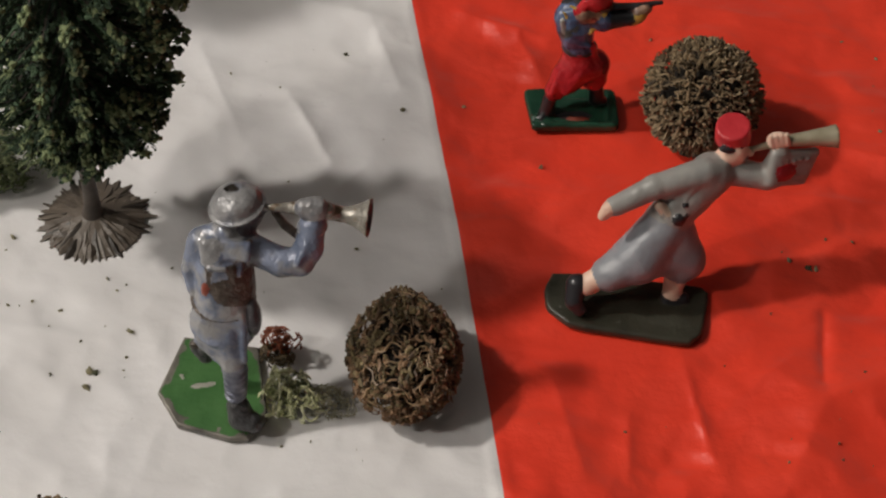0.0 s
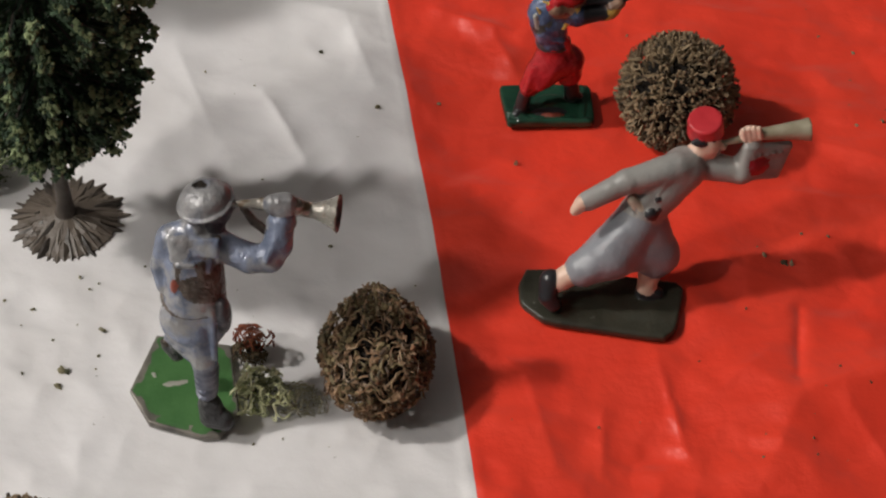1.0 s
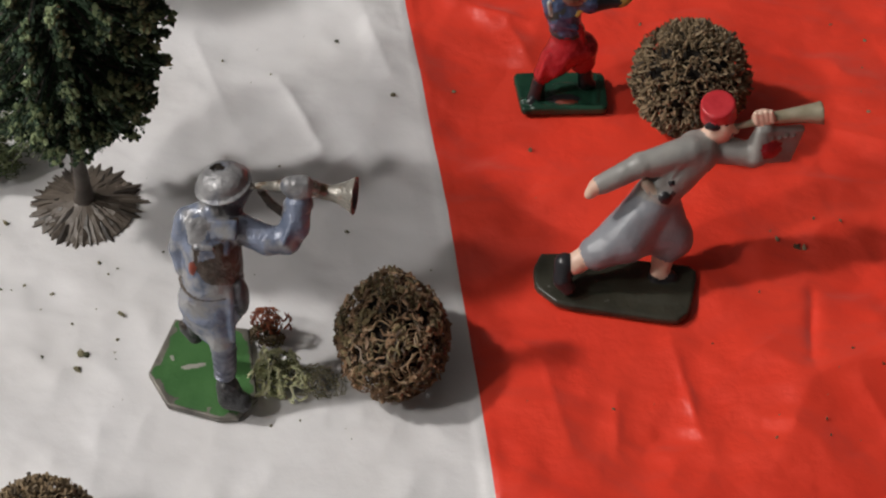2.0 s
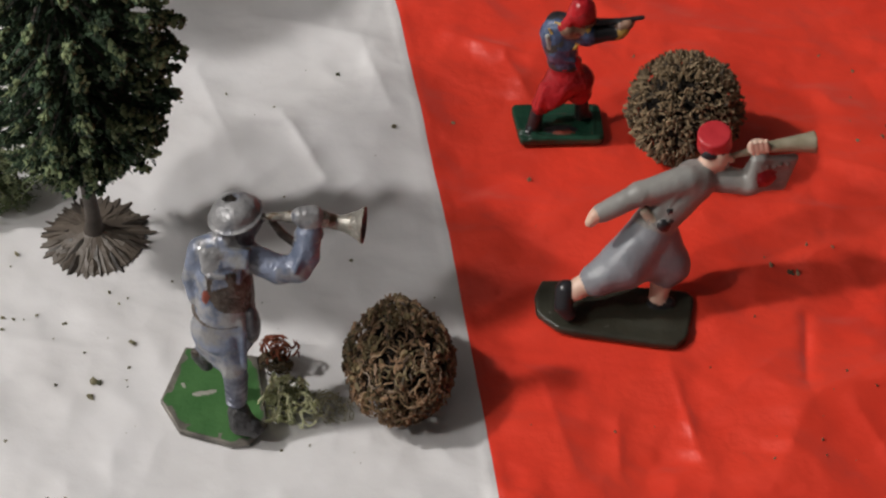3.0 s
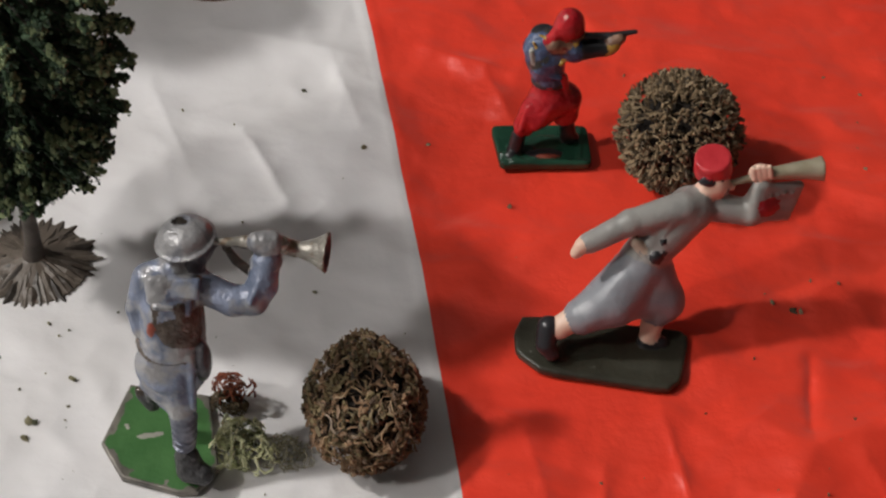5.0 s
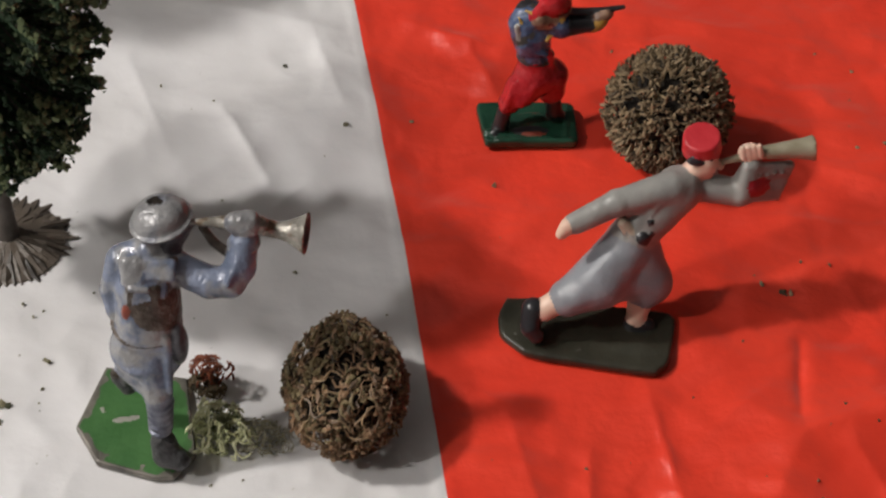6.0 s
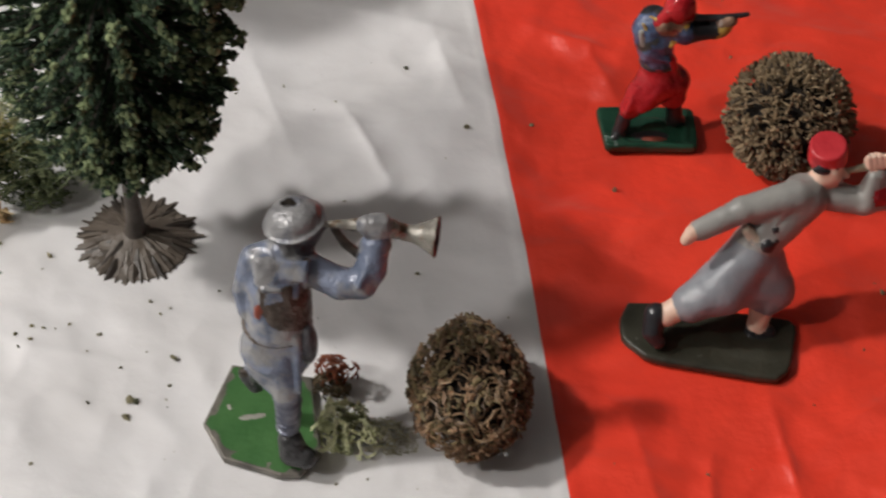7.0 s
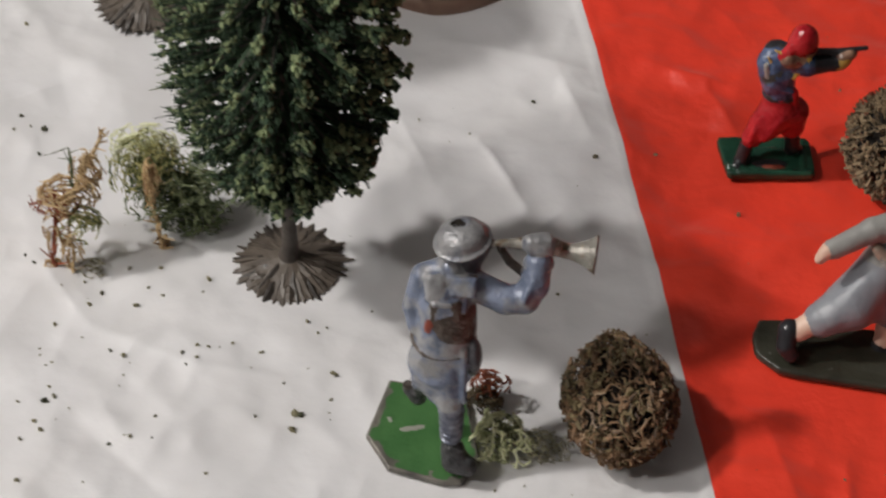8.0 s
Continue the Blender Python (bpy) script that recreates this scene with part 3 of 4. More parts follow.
def charging_bugler():
    GREY, SKIN, BLACK, CREAM, RED, HORN, BASE, FLAG, CLOTH, WORN = range(10)
    c = Cast((-25, -16, -0.4), (55, 30, 54), 0.4)
    c.limb((7.4, 10.9, 22.4), 6.0, (1.1, 6.2, 15.7), 6.6, CLOTH)
    c.limb((1.1, 6.2, 15.7), 6.6, (-6.1, 3.6, 12.8), 4.6, CLOTH)
    c.limb((-8.9, 3.0, 11.7), 3.0, (-11.5, 2.2, 10.2), 2.9, SKIN, 0.3)
    c.limb((-14.1, 2.2, 10.2), 2.9, (-14.8, -0.5, 7.1), 2.4, BLACK, 0.3)
    c.limb((-14.8, -0.6, 6.9), 2.4, (-13.3, -1.7, 5.0), 2.0, BLACK, 0.4)
    c.limb((9.6, 12.0, 20.7), 6.3, (14.0, 8.3, 12.2), 5.0, CLOTH)
    c.limb((14.0, 8.4, 12.5), 5.0, (12.6, 7.1, 10.1), 3.8, CLOTH)
    c.ball((13.4, 9.0, 13.5), (5.4, 5.1, 5.7), CLOTH)
    c.limb((11.5, 5.6, 7.2), 2.9, (10.9, 4.0, 4.4), 2.4, SKIN, 0.3)
    c.limb((10.3, 3.4, 3.2), 2.1, (13.7, 3.2, 2.9), 1.8, BLACK)
    c.limb((8.3, 12.2, 24.6), 5.4, (13.7, 15.3, 30.4), 5.5, GREY)
    c.limb((13.7, 15.3, 30.4), 5.5, (18.9, 17.9, 35.2), 5.6, GREY)
    c.ball((10.0, 13.2, 27.1), (6.2, 5.9, 0.9), GREY, 0.2, rot=(0, 38, 0))
    c.limb((15.4, 13.3, 38.3), 0.6, (11.6, 10.8, 33.0), 0.6, GREY, 0.4)
    c.limb((3.2, 6.6, 22.8), 2.0, (-4.0, 2.3, 15.2), 2.3, CLOTH, 1.8)
    c.ball((7.6, 7.6, 14.6), (6.6, 4.8, 5.4), CLOTH, 2.0)
    c.limb((5.6, 10.9, 31.2), 1.3, (8.5, 9.9, 28.0), 1.6, CREAM, 0.5)
    c.ball((10.4, 8.8, 28.0), (1.9, 1.4, 2.1), BLACK, 0.3)
    c.ball((12.1, 9.5, 29.0), (1.2, 0.9, 1.2), BLACK, 0.3)
    c.ball((11.9, 10.1, 32.2), (0.7, 0.7, 0.7), BLACK, 0.1)
    c.limb((16.8, 16.2, 37.6), 4.0, (4.2, 13.3, 35.5), 3.1, GREY)
    c.limb((4.2, 13.3, 35.5), 3.1, (-5.3, 10.2, 32.0), 2.6, GREY)
    c.limb((11.8, 12.4, 34.2), 0.5, (7.0, 11.6, 33.0), 0.5, GREY, 0.9)
    c.limb((17.6, 13.4, 34.6), 0.5, (14.0, 11.8, 30.4), 0.5, GREY, 0.9)
    c.limb((-6.6, 10.0, 31.7), 1.9, (-8.3, 9.1, 29.9), 1.5, SKIN)
    c.limb((-7.6, 9.1, 31.9), 1.6, (-9.0, 8.1, 30.1), 0.9, SKIN)
    c.limb((22.9, 19.7, 34.7), 3.9, (33.3, 18.1, 33.6), 3.1, GREY)
    c.limb((33.3, 18.1, 33.6), 3.1, (35.7, 20.9, 40.5), 2.1, GREY)
    c.ball((35.3, 22.3, 43.0), (3.1, 2.2, 2.1), SKIN, 0.3)
    c.limb((32.8, 21.2, 45.5), 0.7, (33.5, 20.5, 42.8), 0.7, SKIN, 0.3)
    c.limb((34.1, 21.3, 45.6), 0.7, (34.8, 20.6, 42.9), 0.7, SKIN, 0.3)
    c.limb((35.4, 21.4, 45.8), 0.7, (36.1, 20.7, 43.0), 0.7, SKIN, 0.3)
    c.limb((36.7, 21.4, 45.9), 0.7, (37.4, 20.7, 43.2), 0.7, SKIN, 0.3)
    c.limb((20.8, 18.9, 36.9), 2.7, (22.6, 20.4, 39.6), 2.7, SKIN)
    c.ball((24.4, 20.9, 40.6), (3.4, 3.3, 3.8), SKIN)
    c.limb((27.2, 20.9, 40.5), 1.2, (28.4, 20.6, 40.0), 0.9, SKIN)
    c.ball((22.0, 18.9, 43.3), (2.3, 1.0, 1.0), BLACK, 0.2, (0, 12, 0))
    c.ball((27.0, 18.9, 39.8), (0.7, 0.7, 0.8), WORN, 0.2)
    c.limb((23.8, 21.6, 41.8), 3.0, (24.4, 22.0, 42.6), 3.2, BLACK, 0.2)
    c.disc((23.7, 23.3, 44.9), 4.5, 2.7, RED, 0.2, (6, -8, 0), 0.5, 0.05)
    c.limb((28.6, 21.1, 40.9), 0.7, (35.3, 21.9, 42.4), 1.2, HORN, 0.2)
    c.limb((35.3, 22.1, 42.6), 1.3, (47.0, 22.7, 43.9), 2.4, HORN, 0.2)
    c.bell((41.2, 22.4, 43.3), 1.6, (50.0, 22.8, 44.0), 3.1, HORN, 1.3)
    c.limb((34.4, 19.4, 40.6), 1.2, (45.3, 23.2, 37.5), 1.2, GREY, 1.2)
    c.limb((34.1, 18.5, 39.0), 1.2, (44.6, 22.3, 35.9), 1.2, GREY, 1.2)
    c.limb((33.9, 17.7, 37.4), 1.2, (43.9, 21.4, 34.2), 1.2, GREY, 1.2)
    c.limb((33.7, 16.8, 35.9), 1.2, (43.2, 20.5, 32.6), 1.2, GREY, 1.2)
    c.limb((33.5, 16.0, 34.3), 1.2, (42.5, 19.6, 30.9), 1.2, GREY, 1.2)
    c.ball((37.6, 18.1, 36.2), (3.4, 1.1, 2.6), FLAG, 0.2, (-25, 12, 30))
    for i in range(5):
        c.ball((35.6 + 1.9 * i, 17.9 + 0.75 * i, 38.9 - 0.35 * i + 0.4 * (i % 2)), (0.8, 0.6, 0.5), WORN if i % 2 else GREY, 0.4)
    c.slab([(-19.5, 12.2), (-21.4, 8.1), (-21.8, 6.6), (-21.7, 1.8), (-20.9, 0.2), (-16.3, -4.3), (-11.7, -5.9), (10.3, -10.2), (14.6, -10.6), (17.5, -8.2), (18.4, -6.1), (20.7, 3.6), (20.8, 5.6), (19.3, 7.5), (14.0, 8.5), (-14.1, 12.2)], 0, 2.6, BASE, 0.5, 0.9)
    c.ball((-6, 3.5, 2.4), (9, 3.5, 0.8), BASE, 0.8, (0, 0, -8))
    c.ball((8, -1.5, 2.4), (7, 3.0, 0.6), BASE, 0.8, (0, 0, -10))
    c.mats = [GREY_PAINT, SKIN_PAINT, BLACK_PAINT, CREAM_PAINT, RED_PAINT, HORN_PAINT, DARK_BASE, PENNANT_RED, TROUSER_PAINT, WORN_PAINT]
    return c.mesh("toy_charging_bugler", c.mats)


def small_rifleman():
    RED, BLUE, BLACK, SKIN, YELLOW, BASE, EARTH, BARE = range(8)
    c = Cast((-16, -11, -0.4), (25, 13, 52), 0.35)
    c.limb((-7.3, -1.5, 2.6), 2.1, (-6.6, -0.9, 7.6), 1.9, BLACK)
    c.limb((-7.4, -1.6, 2.2), 1.6, (-8.7, -3.5, 2.8), 1.1, BLACK)
    c.limb((6.8, 1.8, 5.1), 2.1, (6.1, 2.3, 9.7), 2.1, BLACK)
    c.limb((6.5, 1.7, 4.7), 1.6, (8.7, 1.7, 4.2), 1.1, BLACK)
    c.limb((-5.3, -0.5, 10.9), 2.9, (-2.3, 0.0, 15.4), 4.3, RED)
    c.limb((-2.3, 0.0, 15.0), 4.3, (0.8, 1.4, 18.7), 5.5, RED)
    c.limb((5.3, 1.8, 13.5), 3.7, (4.5, 2.3, 17.6), 5.0, RED)
    c.ball((2.4, 1.5, 19.3), (6.7, 4.8, 4.5), RED)
    c.limb((0.1, 2.4, 26.8), 4.3, (-1.1, 3.0, 32.2), 5.1, BLUE)
    c.limb((1.0, 1.8, 21.8), 4.6, (0.4, 2.1, 24.2), 4.3, RED)
    c.ball((0.5, 2.2, 25.4), (4.9, 4.3, 1.3), BLACK, 0.2)
    c.ball((-1.9, 3.4, 35.3), (5.0, 4.1, 4.4), BLUE)
    c.ball((-1.6, 5.6, 38.4), (3.2, 2.4, 2.0), BLACK, 1.4)
    c.limb((-2.1, 0.0, 34.9), 0.35, (-4.6, 0.9, 39.2), 0.35, YELLOW, 0.3)
    c.limb((-3.0, 1.6, 41.0), 0.35, (0.3, 0.6, 40.2), 0.35, YELLOW, 0.3)
    c.limb((6.2, 0.8, 38.6), 0.6, (2.7, -0.7, 33.1), 0.5, YELLOW, 0.2)
    c.limb((0.9, 0.8, 38.7), 2.2, (4.5, 1.6, 37.4), 1.9, SKIN, 0.4)
    c.limb((-0.1, 3.6, 37.2), 3.5, (6.1, 1.5, 35.8), 2.8, BLUE)
    c.limb((6.1, 1.4, 35.4), 2.5, (15.3, 2.5, 36.0), 1.7, BLACK)
    c.limb((14.0, 2.4, 35.6), 1.9, (16.2, 2.6, 37.0), 1.7, YELLOW)
    c.limb((4.9, 6.4, 35.4), 2.5, (12.6, 4.6, 36.6), 1.6, BLACK)
    c.ball((17.7, 3.7, 38.2), (1.6, 1.4, 1.3), SKIN, 0.3)
    c.limb((15.5, 2.7, 38.0), 1.4, (17.3, 2.8, 38.7), 1.3, SKIN)
    c.limb((6.9, 3.8, 38.5), 1.1, (15.5, 3.8, 39.0), 0.9, BLACK, 0.2)
    c.limb((15.5, 3.8, 39.0), 0.9, (21.5, 4.0, 40.1), 0.6, BLACK, 0.2)
    c.limb((3.8, 3.6, 37.2), 2.8, (4.5, 3.9, 39.9), 2.8, SKIN)
    c.ball((5.4, 4.0, 40.3), (3.1, 3.1, 3.1), SKIN)
    c.limb((3.9, 3.1, 42.4), 3.6, (4.6, 3.7, 43.7), 3.6, RED, 0.3)
    c.ball((6.0, 3.3, 42.0), (2.4, 2.8, 2.6), RED)
    c.limb((1.4, 1.6, 42.2), 1.7, (-0.8, 1.1, 39.6), 1.2, RED, 0.4)
    c.limb((1.2, 0.6, 42.2), 0.5, (4.6, 0.1, 42.6), 0.45, BARE, 0.2)
    c.limb((-5.0, 0.2, 36.8), 0.65, (-4.3, -0.6, 33.4), 0.55, BARE, 0.2)
    c.limb((-3.4, -0.9, 31.0), 0.8, (2.5, -1.6, 29.2), 0.8, BLUE, 0.8)
    c.limb((4.0, -0.7, 28.4), 0.7, (4.9, 0.0, 22.8), 0.9, RED, 1.0)
    c.limb((-4.6, -2.0, 19.0), 0.8, (-6.4, -3.4, 12.6), 0.8, RED, 1.2)
    c.limb((0.5, -3.4, 19.6), 0.7, (-2.8, -4.2, 13.6), 0.7, RED, 1.2)
    c.slab([(-12.4, 8.0), (-13.1, 7.0), (-13.0, 4.9), (-11.8, -3.7), (-11.4, -5.8), (-10.5, -6.5), (-7.0, -6.6), (8.5, -6.6), (12.0, -6.4), (12.8, -5.3), (12.9, -3.4), (12.7, 4.8), (12.4, 6.8), (11.6, 7.9), (7.8, 8.2), (-8.7, 8.2)], 0, 2.6, BASE, 0.8, 0.8)
    c.ball((1.8, 1.4, 2.3), (5.2, 2.6, 1.1), BASE, 0.8)
    c.ball((0.4, -2.6, 2.6), (4.6, 1.5, 0.35), BLACK, 0.2)
    c.ball((1.2, -3.7, 2.6), (3.2, 0.75, 0.5), EARTH, 0.2)
    c.limb((-8.0, -5.7, 2.3), 0.8, (11.0, -5.7, 2.3), 0.8, BASE, 0.6)
    c.limb((9.5, -4.0, 2.3), 0.9, (10.5, 6.0, 2.3), 0.8, BASE, 0.6)
    c.limb((-10.6, -3.0, 2.3), 1.0, (-6.0, -5.0, 2.4), 0.8, BASE, 0.6)
    c.mats = [ZOUAVE_RED, ZOUAVE_BLUE, BLACK_PAINT, TAN_PAINT, YELLOW_PAINT, GREEN_GLOSS, RUST_RED, CHIP_METAL]
    return c.mesh("toy_rifleman", c.mats)


bugler = tagged(new("toy_soldier", helmeted_bugler()), "worn metal toy bugler in flaking blue paint on chipped green base", "toy soldier", "toy soldiers on the flag")
bugler.location = (-0.064, -0.065, 0.0003)
charger = tagged(new("toy_soldier", charging_bugler()), "grey toy bugler with crimson cap lunging on a dark base", "toy soldier", "toy soldiers on the flag")
charger.location = (0.041, -0.040, 0.0003)
rifleman = tagged(new("toy_soldier", small_rifleman()), "small toy rifleman in blue jacket and red trousers, green base", "toy soldier", "toy soldiers on the flag")
rifleman.location = (0.030, 0.030, 0.0003)


# ---- model tree ----
def crown_radius(z):
    return float(np.interp(z, (30, 34, 39, 46, 58, 75, 90, 102, 112, 119, 123), (8, 13, 18.5, 23.5, 27, 29, 29.5, 25.5, 18, 8, 2)))


def crown_mesh(seed):
    """Arms in rows round the trunk, each a comb of ribs under ragged flock."""
    rng = random.Random(seed)
    v0, f0 = ico(1)
    forms = []
    for k in range(8):
        r = np.random.RandomState(seed * 10 + k)
        forms.append(v0 * (1 + 0.9 * (r.rand(len(v0), 1) - 0.5)) * (0.75 + 0.5 * r.rand(1, 3)))
    pile = Pile()
    z, level = 34.0, 0
    columns = 18
    while z < 122:
        reach = crown_radius(z)
        for b in range(columns):
            az = 6.283 * (b + rng.gauss(0, 0.06)) / columns + 0.05 + 0.03 * (level % 3)
            side = np.array([math.cos(az), 0.84 * math.sin(az), 0])
            thin = side[0] < -0.3
            length = reach * rng.uniform(0.84, 1.06) * (0.95 if thin else 1.0)
            if length < 3 or rng.random() < 0.05:
                continue
            rise = rng.uniform(-0.22, 0.0) + 0.12 * (z - 40) / 60
            zz = z + rng.uniform(-0.7, 0.7) * (0.4 if side[0] > 0.5 else 1.0)
            tip = side * length + np.array([0, 0, zz + rise * length])
            root = np.array([0, 0, zz - 1.0])
            bend = (root + tip) / 2 + np.array([0, 0, rng.uniform(0.2, 1.6)])
            across = np.array([-side[1], side[0], 0])
            for off in (-0.9, 0.0, 0.9):
                shift = across * off * rng.uniform(0.8, 1.6)
                pile.tube([root, bend + shift * 0.7, tip + shift + side * rng.uniform(-1.5, 0.8)], [0.55, 0.5, 0.22], 3, 0 if off else 1)
            flakes = int(length * 2.5) + 4
            tuft = rng.uniform(0.7, 1.3)
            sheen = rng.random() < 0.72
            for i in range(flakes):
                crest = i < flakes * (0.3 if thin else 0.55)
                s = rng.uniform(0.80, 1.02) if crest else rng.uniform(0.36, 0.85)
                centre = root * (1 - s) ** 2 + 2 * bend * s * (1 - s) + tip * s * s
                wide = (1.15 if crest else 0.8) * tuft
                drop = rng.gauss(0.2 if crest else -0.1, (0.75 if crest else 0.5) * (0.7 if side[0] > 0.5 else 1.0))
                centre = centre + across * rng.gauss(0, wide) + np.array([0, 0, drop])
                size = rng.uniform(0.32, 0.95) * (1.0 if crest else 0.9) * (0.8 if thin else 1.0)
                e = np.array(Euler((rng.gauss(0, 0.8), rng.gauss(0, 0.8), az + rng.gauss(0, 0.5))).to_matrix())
                # Lamp light painted in: only upper flakes at the arm ends turn pale.
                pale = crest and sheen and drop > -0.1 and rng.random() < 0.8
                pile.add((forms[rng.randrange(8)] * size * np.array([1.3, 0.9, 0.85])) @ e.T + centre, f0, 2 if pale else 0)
            for i in range(13 if thin else 4):
                p = root + (tip - root) * rng.uniform(0.62, 0.94)
                w = side * rng.uniform(2.5, 6.5 if thin else 3.6) + across * rng.gauss(0, 1.3) + np.array([0, 0, rng.gauss(-0.2, 0.7)])
                # Needles on the lamp side mostly take the painted-lit green.
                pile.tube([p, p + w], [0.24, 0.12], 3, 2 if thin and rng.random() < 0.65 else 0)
        z += rng.uniform(4.4, 5.4)
        level += 1
    return pile.mesh("crown", [FOLIAGE, BARK, FOLIAGE_LIT])


def root_mesh(seed):
    rng = random.Random(seed)
    pile = Pile()
    n = 46
    ring = []
    for r, z in ((0, 4.4), (3, 4.0), (8, 2.4), (13.2, 0.7), (13.2, 0.0)):
        ring.append([(r * math.cos(6.283 * k / n), r * math.sin(6.283 * k / n), z) for k in range(n)])
    faces = [(i * n + k, i * n + (k + 1) % n, (i + 1) * n + (k + 1) % n, (i + 1) * n + k)[::-1] for i in range(4) for k in range(n)]
    pile.add(np.array(ring).reshape(-1, 3), faces)
    for k in range(50):
        a = 6.283 * (k + rng.uniform(-0.4, 0.4)) / 50
        d, t = np.array([math.cos(a), math.sin(a), 0]), np.array([-math.sin(a), math.cos(a), 0])
        far = rng.uniform(13.2, 15.6) + (1.2 if rng.random() < 0.08 else 0)
        start = rng.uniform(1.5, 8.5)
        pts, rad = [], []
        for i in range(5):
            r = start + (far - start) * i / 4
            pts.append(d * r + t * rng.uniform(-0.25, 0.25) + np.array([0, 0, max(0.45, 4.5 - 0.30 * r + rng.uniform(-0.35, 0.35))]))
            rad.append((0.5, 0.85, 1.1, 1.0, 0.3)[i] * rng.uniform(0.75, 1.25))
        pile.tube(pts, rad, 5, 0, 0.62)
    return pile.mesh("root_disc", [ROOT])


def trunk_mesh():
    pile = Pile()
    zs = [2, 4, 7, 14, 24, 60, 95, 120]
    pile.tube([(0.15 * math.sin(z), 0.1 * math.cos(z), z) for z in zs], [4.2, 2.9, 2.2, 1.95, 1.8, 1.6, 1.1, 0.4], 14)
    return pile.mesh("trunk", [BARK], True)


tree = thing("model_tree", (-0.0995, -0.0085, 0.0002), "dark green flocked model tree on a ribbed brown root disc", "model tree", "model trees")
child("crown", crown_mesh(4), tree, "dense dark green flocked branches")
child("trunk", trunk_mesh(), tree, "thin grey-brown plastic trunk")
child("root_disc", root_mesh(7), tree, "ribbed grey-brown disc with jagged rim")
copy_thing(tree, pose(-0.1462, 0.0945, 0.0002, 0, 0, 130))


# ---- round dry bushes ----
# Added inner ball; its near-black colour is the shade seen between strands.
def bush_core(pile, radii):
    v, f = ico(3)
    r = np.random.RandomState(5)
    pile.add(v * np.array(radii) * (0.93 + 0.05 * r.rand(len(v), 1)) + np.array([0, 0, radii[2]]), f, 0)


def holes_of(rng, count, apart=0.955):
    out = []
    for i in range(count * 6):
        p = np.array([rng.gauss(0, 1), rng.gauss(0, 1), rng.gauss(0.3, 0.8)])
        p /= np.linalg.norm(p)
        if len(out) < count and all(p @ q < apart for q in out):
            out.append(p)
    return out


def twig_bush(radii, seed):
    """An egg of flaky chips and curled strands round dark hollows."""
    rng = random.Random(seed)
    pile = Pile()
    radii = np.array(radii, float)
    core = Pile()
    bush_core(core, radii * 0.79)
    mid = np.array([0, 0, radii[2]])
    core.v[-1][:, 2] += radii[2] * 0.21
    holes = [(h, rng.uniform(0.972, 0.991)) for h in holes_of(rng, 60, 0.92)]

    def any_way(up=0.0):
        d = np.array([rng.gauss(0, 1), rng.gauss(0, 1), rng.gauss(up, 1)])
        return d / np.linalg.norm(d)

    def skin(q, lift):
        q = q / np.linalg.norm(q)
        girth = 1.0 - 0.10 * q[1] - 0.05 * q[1] * q[1]
        lump = 1.0 + 0.025 * math.sin(5 * q[0] + 2) * math.cos(4 * q[1] + 6 * q[2])
        return mid + q * radii * np.array([girth, 1.0, girth]) * lift * lump

    def strand(d, length, curl, lift, wave, n, w, slot, flat):
        t = np.cross(d, any_way())
        t /= np.linalg.norm(t) + 1e-6
        b = np.cross(d, t)
        pts = []
        for k in range(n):
            s = k / (n - 1) - 0.5
            q = d + (t * s + b * (curl * (s * s - 0.1) + 0.10 * math.sin(9 * s + curl))) * length / 15.0
            pts.append(skin(q, lift + wave * math.sin(6 * s + 3 * curl)))
        if min(p[2] for p in pts) > 0.35:
            pile.tube(pts, [w * (0.6 + 0.5 * math.sin(math.pi * (k + 0.5) / n)) for k in range(n)], 4, slot, flat)
            return True
        return False

    for i in range(360):
        strand(any_way(), rng.uniform(2, 6), rng.uniform(-1.6, 1.6), rng.uniform(0.72, 0.80), 0.02, 4, rng.uniform(0.2, 0.4), 0, 0.7)
    made = 0
    while made < 1900:
        d = any_way()
        if any(d @ h > edge for h, edge in holes):
            continue
        olive = rng.random() < 0.10 + 0.45 * max(d[2], 0) - 0.2 * d[0]
        made += strand(d, rng.uniform(0.9, 2.8), rng.uniform(-1.6, 1.6), rng.uniform(0.87, 1.01), rng.uniform(0, 0.06), 3, rng.uniform(0.26, 0.62), 2 if olive else 0, rng.choice((0.35, 0.5, 0.8)))
    for i in range(330):
        d = any_way(0.2)
        if all(d @ h < edge + 0.006 for h, edge in holes):
            strand(d, rng.uniform(2.4, 6.0), rng.uniform(-2.0, 2.0), rng.uniform(0.90, 1.0), 0.04, 5, rng.uniform(0.12, 0.26), rng.choice((0, 0, 1, 2)), rng.choice((1.0, 0.6)))
    for i in range(56):
        strand(any_way(0.3), rng.uniform(5.0, 11.0), rng.uniform(-2.2, 2.2), rng.uniform(0.94, 0.99), 0.03, 8, rng.uniform(0.18, 0.34), 1, rng.choice((1.0, 0.5)))
    for i in range(60):
        d = any_way(0.2)
        p, q = skin(d, 0.88), skin(d + np.array([rng.gauss(0, 0.12), rng.gauss(0, 0.12), rng.gauss(0, 0.12)]), rng.uniform(0.96, 1.03))
        if q[2] > 0.4:
            pile.tube([p, (p + q) / 2 + np.array([rng.gauss(0, 0.3), rng.gauss(0, 0.3), 0]), q], [0.34, 0.3, 0.14], 4, rng.choice((0, 2)))
    return pile.mesh("twig_shell", [TWIG, TWIG_PALE, TWIG_OLIVE]), core.mesh("core", [GAP_SHADE])


